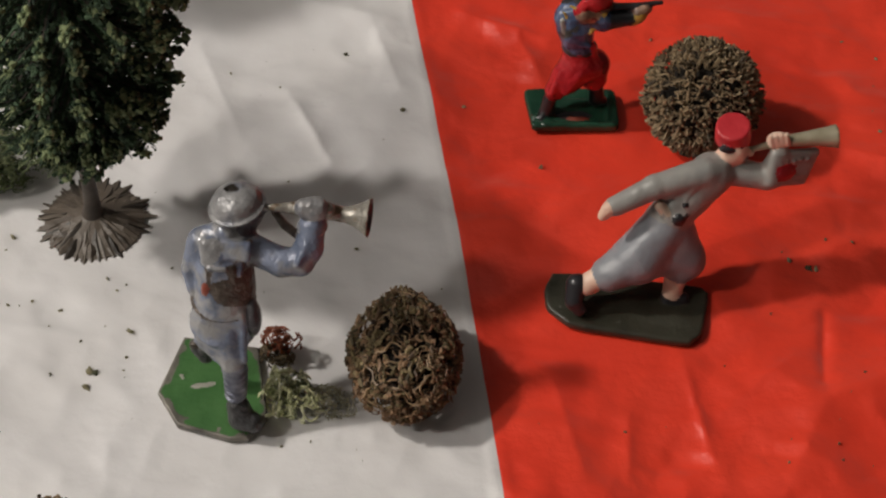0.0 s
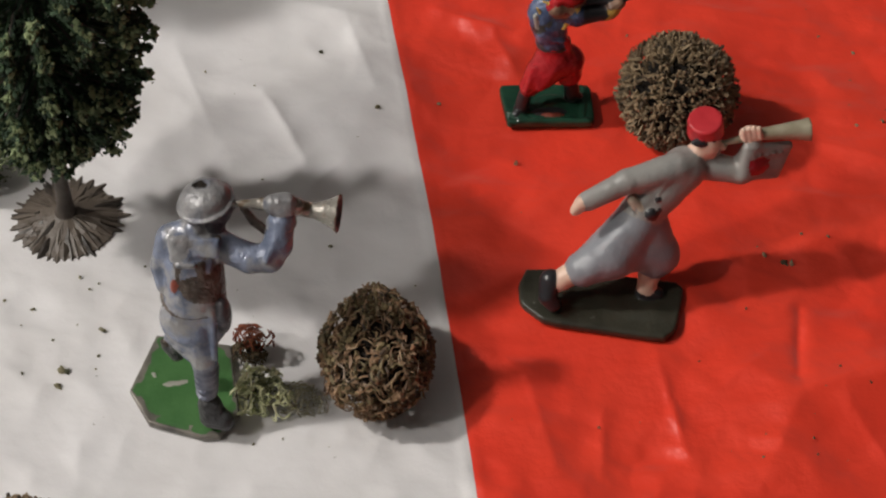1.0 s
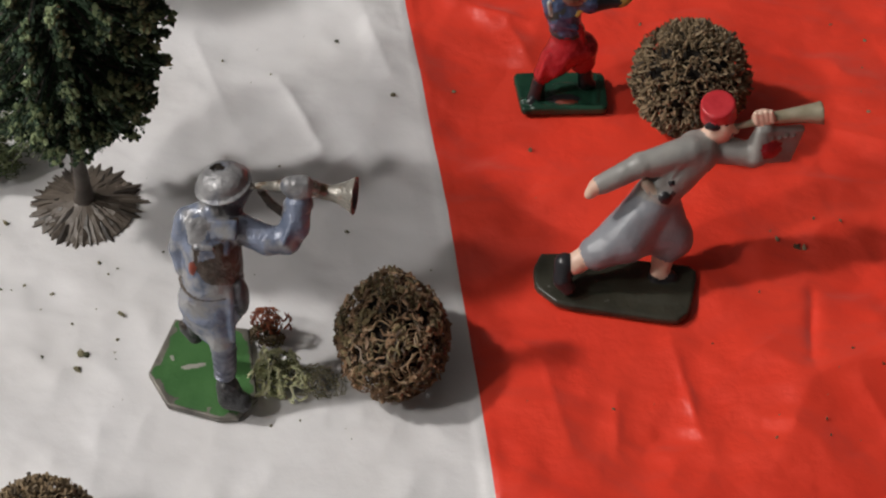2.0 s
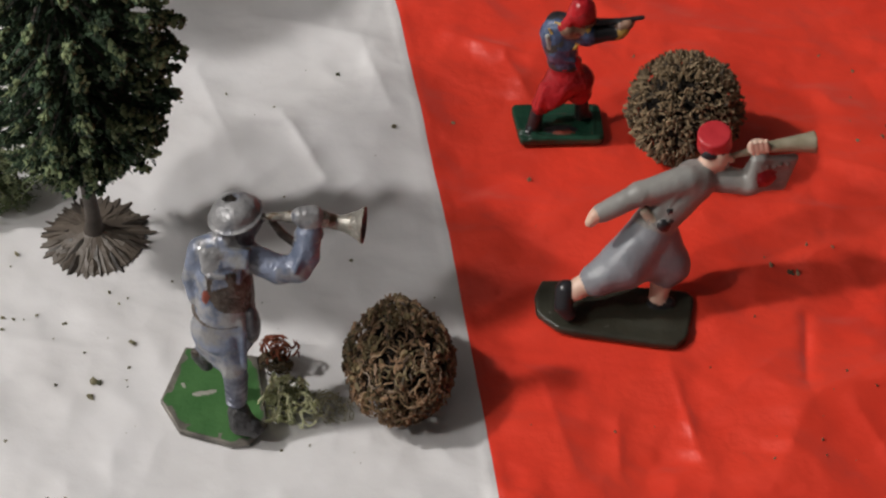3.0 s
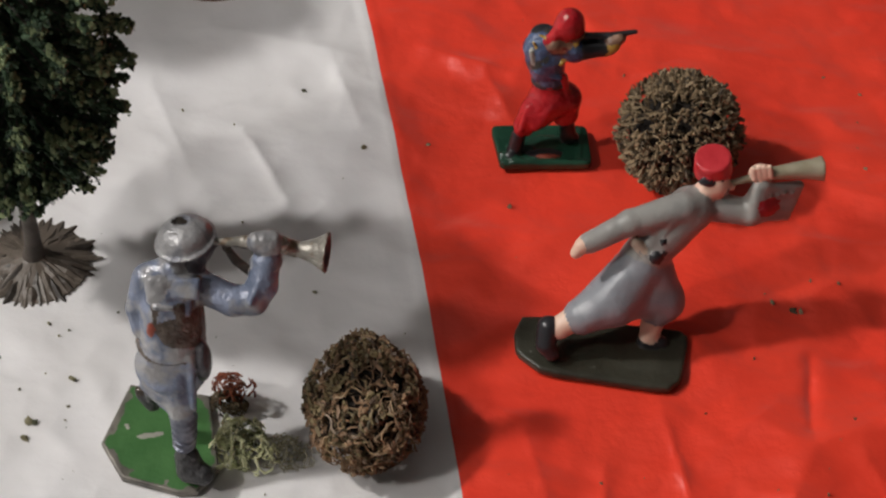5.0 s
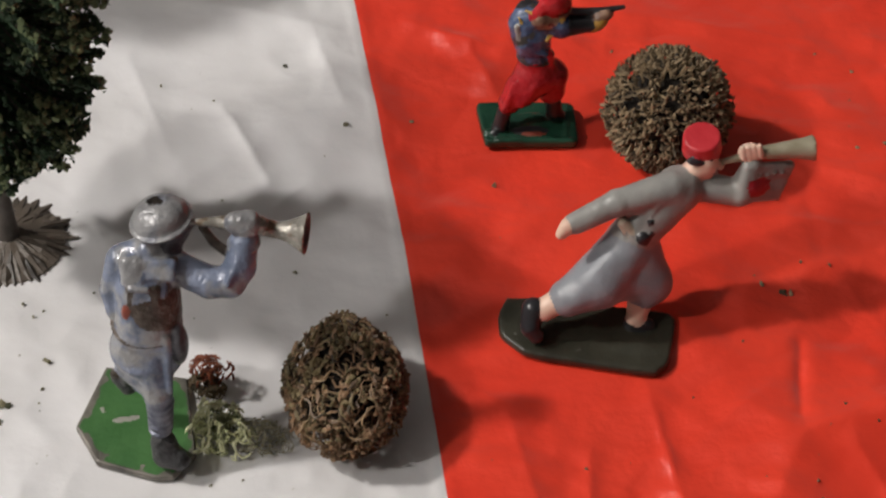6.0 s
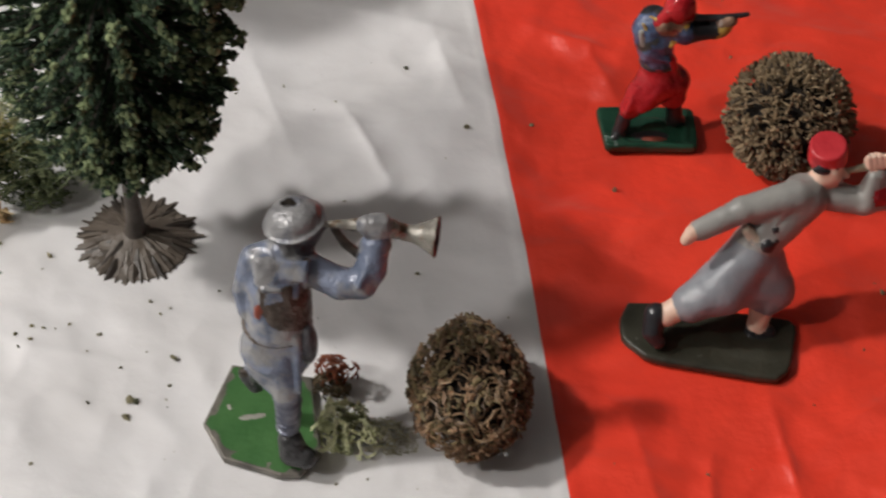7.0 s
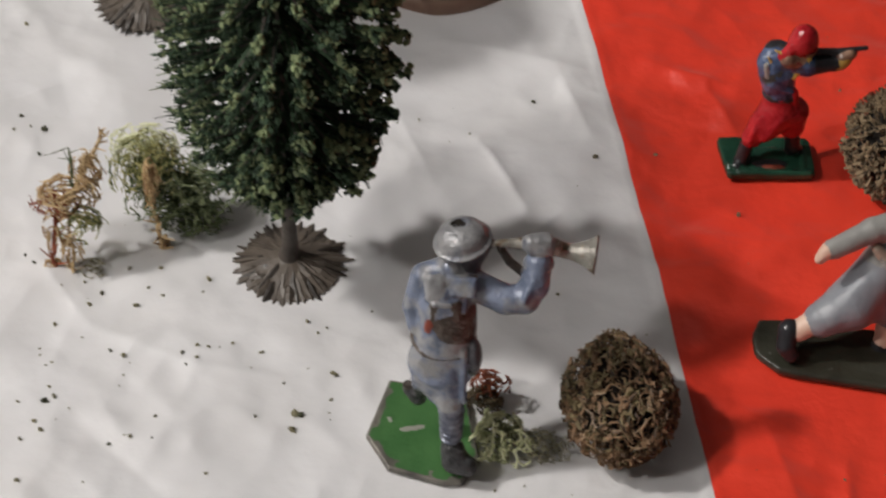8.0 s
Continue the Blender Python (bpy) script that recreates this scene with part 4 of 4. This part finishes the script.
def bristle_bush(radii, seed):
    """A ball of short blunt bristles with a few holes."""
    rng = random.Random(seed)
    pile = Pile()
    radii = np.array(radii, float)
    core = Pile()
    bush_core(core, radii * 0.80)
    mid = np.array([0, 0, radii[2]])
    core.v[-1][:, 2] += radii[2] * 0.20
    holes = holes_of(rng, 34, 0.935)
    made = 0
    while made < 3300:
        d = np.array([rng.gauss(0, 1), rng.gauss(0, 1), rng.gauss(0, 1)])
        d /= np.linalg.norm(d)
        if any(d @ h > 0.9925 for h in holes):
            continue
        e = np.array([rng.gauss(0, 1), rng.gauss(0, 1), rng.gauss(0, 1)])
        e -= d * (e @ d) * 0.8
        e = e / np.linalg.norm(e) * rng.uniform(0.2, 1.35)
        lump = 1.0 + 0.02 * math.sin(6 * d[0] + 1) * math.cos(7 * d[1] + 5 * d[2])
        p = mid + d * radii * rng.uniform(0.82, 0.88) * lump - e
        q = mid + d * radii * rng.uniform(0.92, 1.015) * lump + e
        if q[2] < 0.3 or p[2] < 0.3:
            continue
        w = rng.uniform(0.22, 0.52)
        pile.tube([p, (p + q) / 2 + e * rng.uniform(-0.2, 0.2), q, q + (q - p) * 0.04], [w * 0.7, w, w * 1.1, w * 0.5], 4, 0, rng.choice((0.4, 0.6, 0.9)))
        made += 1
    return pile.mesh("bristle_shell", [BRISTLE]), core.mesh("core", [GAP_SHADE])


near_bush = thing("round_bush", (-0.0175, -0.0607, 0.0004), "egg-shaped dry bush of curled dark brown twigs", "model bush", "model bushes")
twigs, core = twig_bush((14.2, 18.6, 11.6), 11)
child("twig_shell", twigs, near_bush, "tangled curled brown twigs")
child("core", core, near_bush, "inner ball painted near-black as shade between the strands")
far_bush = thing("round_bush", (0.0640, 0.0215, 0.0003), "round grey-brown bristly bush with small holes", "model bush", "model bushes")
bristles, core = bristle_bush((16.7, 16.7, 16.6), 12)
child("bristle_shell", bristles, far_bush, "short blunt grey-brown bristles")
child("core", core, far_bush, "inner ball painted near-black as shade between the strands")
third_bush = copy_thing(far_bush, pose(-0.098, -0.120, 0.0003, 0, 0, 70))
third_bush.scale = (0.86, 0.86, 0.86)
tagged(third_bush, "smaller round grey-brown bristly bush on the white stripe")


# ---- lichen clumps ----
def net(pile, rng, centre, radii, strands, width, length, depth=(0.8, 1.04), bend=0.8, low=-0.1, forks=2):
    """Forking strands that creep over a dome, like antlers grown into one another."""
    centre, radii = np.array(centre, float), np.array(radii, float)
    mean = radii.mean()

    def creep(d, t, lift, run, w, left):
        pts, rad = [], []
        turn = rng.gauss(0, bend)
        steps = 6
        for i in range(steps):
            p = centre + d * radii * lift
            p[2] = max(p[2], w)
            pts.append(p)
            rad.append(w * (1.0 - 0.07 * i) * rng.uniform(0.85, 1.2))
            b = np.cross(d, t)
            t = t + b * turn / steps * 2
            d = d + t * run / (steps * mean)
            d /= np.linalg.norm(d)
            t = t - d * (t @ d)
            t /= np.linalg.norm(t) + 1e-9
            lift += rng.gauss(0, 0.02)
            if left > 0 and i in (2, 4) and rng.random() < 0.8:
                side = np.cross(d, t) * rng.choice((-1, 1))
                way = t + side * rng.uniform(0.7, 1.5)
                creep(d.copy(), way / np.linalg.norm(way), lift + rng.uniform(0, 0.06), run * rng.uniform(0.4, 0.7), w * 0.85, left - 1)
        pile.tube(pts, rad, 5, 0, 0.8)

    for i in range(strands):
        d = np.array([rng.gauss(0, 1), rng.gauss(0, 1), rng.gauss(0.3, 1)])
        d /= np.linalg.norm(d)
        if d[2] < low:
            d[2] = -d[2]
        t = np.cross(d, (rng.gauss(0, 1), rng.gauss(0, 1), rng.gauss(0, 1)))
        t /= np.linalg.norm(t) + 1e-9
        creep(d, t, rng.uniform(*depth), length * rng.uniform(0.6, 1.2), width * rng.uniform(0.8, 1.2), forks)


def stem(pile, rng, points, width):
    """A knobby stalk along a line, with short spurs."""
    pts = np.array(points, float)
    n = len(pts)
    fine = [pts[i] + (pts[i + 1] - pts[i]) * k / 4 + np.array([rng.gauss(0, 0.25), rng.gauss(0, 0.25), 0]) for i in range(n - 1) for k in range(4)] + [pts[-1]]
    pile.tube(fine, [width * rng.uniform(0.7, 1.3) * (1.0 - 0.4 * i / len(fine)) for i in range(len(fine))], 6)
    for i in range(len(fine) * 2):
        p = fine[rng.randrange(len(fine))]
        w = np.array([rng.gauss(0, 1), rng.gauss(0, 1), rng.gauss(0.5, 0.7)])
        pile.tube([p, p + w * rng.uniform(0.5, 1.1), p + w * rng.uniform(1.2, 2.0) + np.array([0, 0, 0.3])], [width * 0.5, width * 0.4, width * 0.2], 4)


def tufted(name, place, seed, label, tufts, stems=(), bend=0.8):
    """tufts: (centre, radii, strands, width, length, material, depth); stems: (points, width, material); each a part of its own."""
    rng = random.Random(seed)
    ob = thing(name, place, label, "lichen", "lichen clumps")
    for centre, radii, strands, width, length, material, depth in tufts:
        pile = Pile()
        net(pile, rng, centre, radii, strands, width, length, depth, bend)
        child("tuft", pile.mesh("tuft", [material]), ob)
    for points, width, material in stems:
        pile = Pile()
        stem(pile, rng, points, width)
        child("stalk", pile.mesh("stalk", [material]), ob)
    return ob


SHELL, FULL, RAGGED = (0.82, 1.05), (0.25, 1.0), (0.55, 1.28)
tufted("lichen_clump", (-0.0458, -0.0665, 0.0003), 3, "pale green branching lichen clump beside the bugler's base",
       (((-0.4, 0.6, 0.5), (6.4, 6.2, 11.5), 38, 0.40, 6.0, LICHEN, (0.7, 1.05)), ((4.0, -2.4, 0.4), (5.4, 4.2, 6.6), 15, 0.40, 5.5, LICHEN, SHELL),
        # The inner tuft's darker colour stands for shade under the pale strands.
        ((-5.0, -2.4, 0.3), (3.8, 3.4, 6.6), 13, 0.44, 4.5, LICHEN, SHELL), ((0.6, 0.0, 0.3), (6.2, 6.0, 9.5), 80, 0.26, 4.5, LICHEN_SHADE, FULL),
        ((9.6, -1.6, 0.3), (8.4, 5.4, 6.4), 100, 0.16, 4.0, LICHEN_GREY, FULL)), bend=0.45)
tufted("lichen_clump", (-0.0500, -0.0540, 0.0003), 9, "small rust-red lichen tuft over dark moss behind the pale clump",
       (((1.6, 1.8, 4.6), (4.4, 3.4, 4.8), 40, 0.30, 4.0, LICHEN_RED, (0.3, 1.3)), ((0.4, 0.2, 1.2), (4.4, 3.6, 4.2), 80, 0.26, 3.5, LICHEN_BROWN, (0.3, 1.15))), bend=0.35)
tufted("lichen_clump", (-0.1310, 0.0070, 0.0003), 15, "tall yellow-green lichen hedge behind the model tree",
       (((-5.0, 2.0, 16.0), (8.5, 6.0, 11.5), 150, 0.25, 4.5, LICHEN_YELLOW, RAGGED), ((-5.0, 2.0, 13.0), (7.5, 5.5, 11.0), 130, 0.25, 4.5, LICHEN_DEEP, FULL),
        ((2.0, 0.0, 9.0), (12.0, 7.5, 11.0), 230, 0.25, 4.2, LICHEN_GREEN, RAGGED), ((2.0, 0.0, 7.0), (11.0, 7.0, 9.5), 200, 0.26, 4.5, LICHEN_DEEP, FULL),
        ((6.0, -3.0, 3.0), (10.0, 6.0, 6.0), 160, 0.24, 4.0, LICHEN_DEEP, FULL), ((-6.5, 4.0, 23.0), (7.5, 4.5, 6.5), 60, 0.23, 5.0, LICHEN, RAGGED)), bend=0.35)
tufted("dry_lichen", (-0.1570, -0.0080, 0.0003), 21, "spindly ochre and rust dried lichen sprigs",
       (((1.5, 4.0, 20.0), (7.0, 4.6, 5.5), 44, 0.32, 6.0, LICHEN_OCHRE, RAGGED), ((6.0, 8.0, 25.0), (4.0, 3.4, 7.0), 24, 0.30, 6.0, LICHEN_OCHRE, RAGGED),
        ((-2.0, 3.0, 18.5), (5.5, 3.0, 4.6), 16, 0.30, 5.0, LICHEN_RUST, RAGGED), ((-4.6, -2.0, 0.4), (3.2, 2.2, 2.6), 14, 0.45, 3.5, LICHEN_OCHRE, FULL),
        ((-3.0, -1.0, 10.0), (2.2, 2.0, 8.0), 16, 0.26, 4.0, LICHEN_OCHRE, RAGGED), ((1.6, -2.6, 5.0), (2.4, 2.2, 7.0), 22, 0.30, 4.0, LICHEN_OCHRE, RAGGED),
        ((3.6, 1.0, 13.0), (5.0, 3.0, 5.0), 30, 0.26, 5.0, LICHEN_YELLOW, RAGGED), ((6.0, -3.0, 0.4), (4.0, 3.0, 3.0), 24, 0.17, 4.0, LICHEN_GREY, FULL)),
       ((((-3.6, -3.6, 0.2), (-3.4, -1.2, 8.0), (-2.8, 1.5, 15.0), (-1.8, 3.4, 20.0)), 0.7, LICHEN_RUST), (((1.2, -5.0, 0.2), (1.6, -2.5, 6.0), (1.0, 1.0, 13.0), (0.5, 4.0, 19.0)), 0.42, LICHEN_OCHRE),
        (((2.0, 4.0, 21.0), (6.0, 9.0, 27.0), (9.0, 13.0, 32.0), (10.4, 14.5, 34.5)), 0.6, LICHEN_OCHRE), (((2.4, 5.0, 22.0), (2.8, 6.0, 28.0), (2.6, 7.0, 35.5)), 0.42, LICHEN_DEEP),
        (((1.0, 5.0, 19.0), (4.0, 8.0, 24.0), (6.4, 11.0, 29.0)), 0.5, LICHEN_OCHRE), (((-1.0, 4.0, 19.0), (-6.0, 3.0, 20.0), (-8.6, 2.6, 19.0)), 0.42, LICHEN_RUST), (((2.0, 3.0, 15.0), (6.5, 2.0, 12.5), (8.6, 2.0, 12.8)), 0.5, LICHEN_YELLOW)), bend=0.3)
tufted("dry_lichen", (-0.1334, -0.0030, 0.0003), 27, "thin ochre dried lichen stalk in front of the hedge",
       (((-1.4, 3.5, 20.0), (2.0, 2.2, 8.0), 30, 0.34, 5.0, LICHEN_OCHRE, RAGGED), ((0.4, 0.6, 1.4), (1.8, 1.4, 2.6), 14, 0.4, 3.0, LICHEN_OCHRE, FULL)),
       ((((0.0, 0.0, 0.2), (-0.4, 0.8, 4.0), (-1.2, 2.0, 10.0), (-1.6, 3.2, 18.0), (-1.6, 4.0, 25.0)), 0.75, LICHEN_OCHRE),), bend=0.35)


# ---- round display base at the back ----
def display_base():
    pile = Pile()
    n = 96
    prof = ((0.0, 7.5), (9, 7.3), (18, 6.2), (24.0, 4.4), (25.6, 3.8), (26.6, 4.2), (27.5, 3.6), (28.2, 1.6), (28.0, 0.0))
    rng = np.random.RandomState(2)
    verts = []
    for i, (r, z) in enumerate(prof):
        for k in range(n):
            a = 6.283 * k / n
            rough = 0.5 * (rng.rand() - 0.5) if 0 < i < 4 else 0
            w = r * (1 + 0.012 * math.sin(3 * a + 1) + 0.008 * math.sin(7 * a))
            verts.append((w * math.cos(a), w * math.sin(a), z + rough))
    faces = [(i * n + k, (i + 1) * n + k, (i + 1) * n + (k + 1) % n, i * n + (k + 1) % n) for i in range(len(prof) - 1) for k in range(n)]
    slots = [0 if f[0] < 4 * n else 1 for f in faces]
    return mesh_of("display_base", np.array(verts) * 0.001, faces, [SAND, COPPER], slots, True)


plinth = tagged(new("display_base", display_base()), "round copper-brown display base with speckled sandy top", "display base")
plinth.location = (-0.0583, 0.1176, 0.0003)


# ---- scattered crumbs of flock ----
def crumb_mesh(seed):
    v, f = ico(1)
    r = np.random.RandomState(seed)
    return mesh_of("crumb", v * (0.45 + 1.1 * r.rand(len(v), 1)) * (0.5 + 0.8 * r.rand(1, 3)), f, [CRUMB])


CRUMBS = [crumb_mesh(40 + k) for k in range(6)]
WHITE_SPOTS = [(-33.2, 54.2, 0.93), (-17.5, 31.4, 1.02), (-65.8, 46.0, 0.74), (-51.6, 40.1, 0.46), (-48.3, 6.2, 0.65), (-87.4, -45.6, 1.48), (-106.0, -38.7, 0.56), (-99.5, -48.4, 0.56), (-96.4, -57.9, 1.3), (-95.0, -58.3, 1.0), (-96.8, -62.4, 1.3), (-87.8, -53.2, 0.65), (-47.6, -80.0, 0.74), (-40.5, -78.9, 0.56), (-29.7, -17.7, 0.65), (-7.5, -30.5, 0.37), (-77.9, -24.5, 0.46)]
RED_SPOTS = [(0.0, 34.7, 0.74), (20.6, 11.2, 1.3), (54.6, 59.8, 0.74), (110.0, 59.2, 0.74), (119.2, 52.7, 0.65), (123.0, 24.2, 1.3), (115.3, 23.0, 0.74), (124.8, 28.9, 0.56), (84.5, -23.0, 1.3), (89.8, -24.7, 1.39), (91.7, -25.1, 1.11), (102.3, -16.3, 1.02), (95.2, -15.5, 0.83), (77.9, -39.9, 0.65), (83.0, -19.8, 0.56), (37.4, -76.1, 0.93), (64.3, -55.7, 0.46), (90.1, -80.0, 0.83), (90.5, -84.7, 0.65), (99.1, -60.0, 0.46), (106.2, -65.2, 0.56), (94.6, -66.3, 0.37), (76.9, -85.7, 0.65)]
BACK_SPOTS = [(-176.8, 45.8, 1.11), (-169.7, 40.5, 1.11), (-177.9, 40.0, 0.74), (-173.4, 41.4, 0.56), (-169.8, 30.9, 0.83), (-150.4, -22.8, 0.93), (-138.5, -22.8, 1.3), (-147.9, -18.6, 0.83), (-158.8, -28.9, 0.83), (-151.4, -33.3, 0.65), (-161.7, -37.1, 0.56), (-161.4, -39.3, 0.56), (-143.9, -37.6, 0.83), (-140.4, -39.8, 1.3), (-158.0, -41.8, 0.46), (-159.6, -42.9, 0.46), (-125.4, -39.3, 0.83), (-121.8, -37.1, 0.65), (-118.9, -37.6, 0.83), (-121.5, -41.1, 0.93), (-116.1, -37.7, 0.46), (-113.0, -36.1, 0.56), (-124.2, -43.3, 0.74), (-105.3, -38.7, 0.74), (-107.9, -44.2, 0.56), (-157.7, -49.8, 0.83), (-158.3, -53.9, 1.3), (-156.2, -52.7, 1.11), (-165.2, -54.2, 0.65), (-152.2, -56.0, 0.56)]
LEFT_SPOTS = [(-139.8, -45.6, 0.65), (-140.6, -49.0, 0.46), (-130.6, -58.6, 0.74), (-136.4, -65.0, 1.02), (-137.8, -64.5, 0.56), (-141.4, -66.7, 0.65), (-130.8, -65.8, 0.46), (-163.1, -65.4, 0.93), (-158.6, -62.6, 0.93), (-160.3, -60.0, 0.74), (-155.1, -59.6, 0.46), (-162.2, -78.3, 1.2), (-146.2, -79.0, 0.37), (-117.1, -76.3, 0.56), (-106.1, -58.7, 0.83), (-94.5, -28.3, 0.74), (-89.4, -30.3, 0.65), (-91.7, -32.3, 0.56), (-93.7, -44.1, 0.46), (-141.6, -10.7, 0.83), (-133.2, -10.4, 0.74), (-120.2, -14.2, 1.11), (-136.0, -17.5, 0.65), (-131.8, -19.9, 0.65), (-121.6, -18.7, 0.56), (-152.6, -15.1, 0.65), (-158.3, -17.1, 0.46), (-168.9, -6.9, 0.74), (-166.1, -10.0, 0.93), (-180.4, 84.8, 0.9)]
rng = random.Random(77)
tiny = [(rng.uniform(-165, -20), rng.uniform(-90, 60)) for i in range(30)] + [(rng.uniform(15, 125), rng.uniform(-90, 85)) for i in range(16)]
spots = [*WHITE_SPOTS, *LEFT_SPOTS, *BACK_SPOTS, *RED_SPOTS] + [(x, y, rng.uniform(0.18, 0.36)) for x, y in tiny]
for x, y, size in spots:
    ob = new("crumb", CRUMBS[rng.randrange(6)])
    z = float(surface(np.array([x]), np.array([y]))[0])
    ob.matrix_basis = pose(x * 0.001, y * 0.001, (z + 0.25 * size) * 0.001, 0, 0, rng.uniform(0, 360)) @ Matrix.Scale(size * 0.00075, 4)
    tagged(ob, "tiny dark green-brown crumb of flock on the flag", "crumb", "crumbs on the flag")
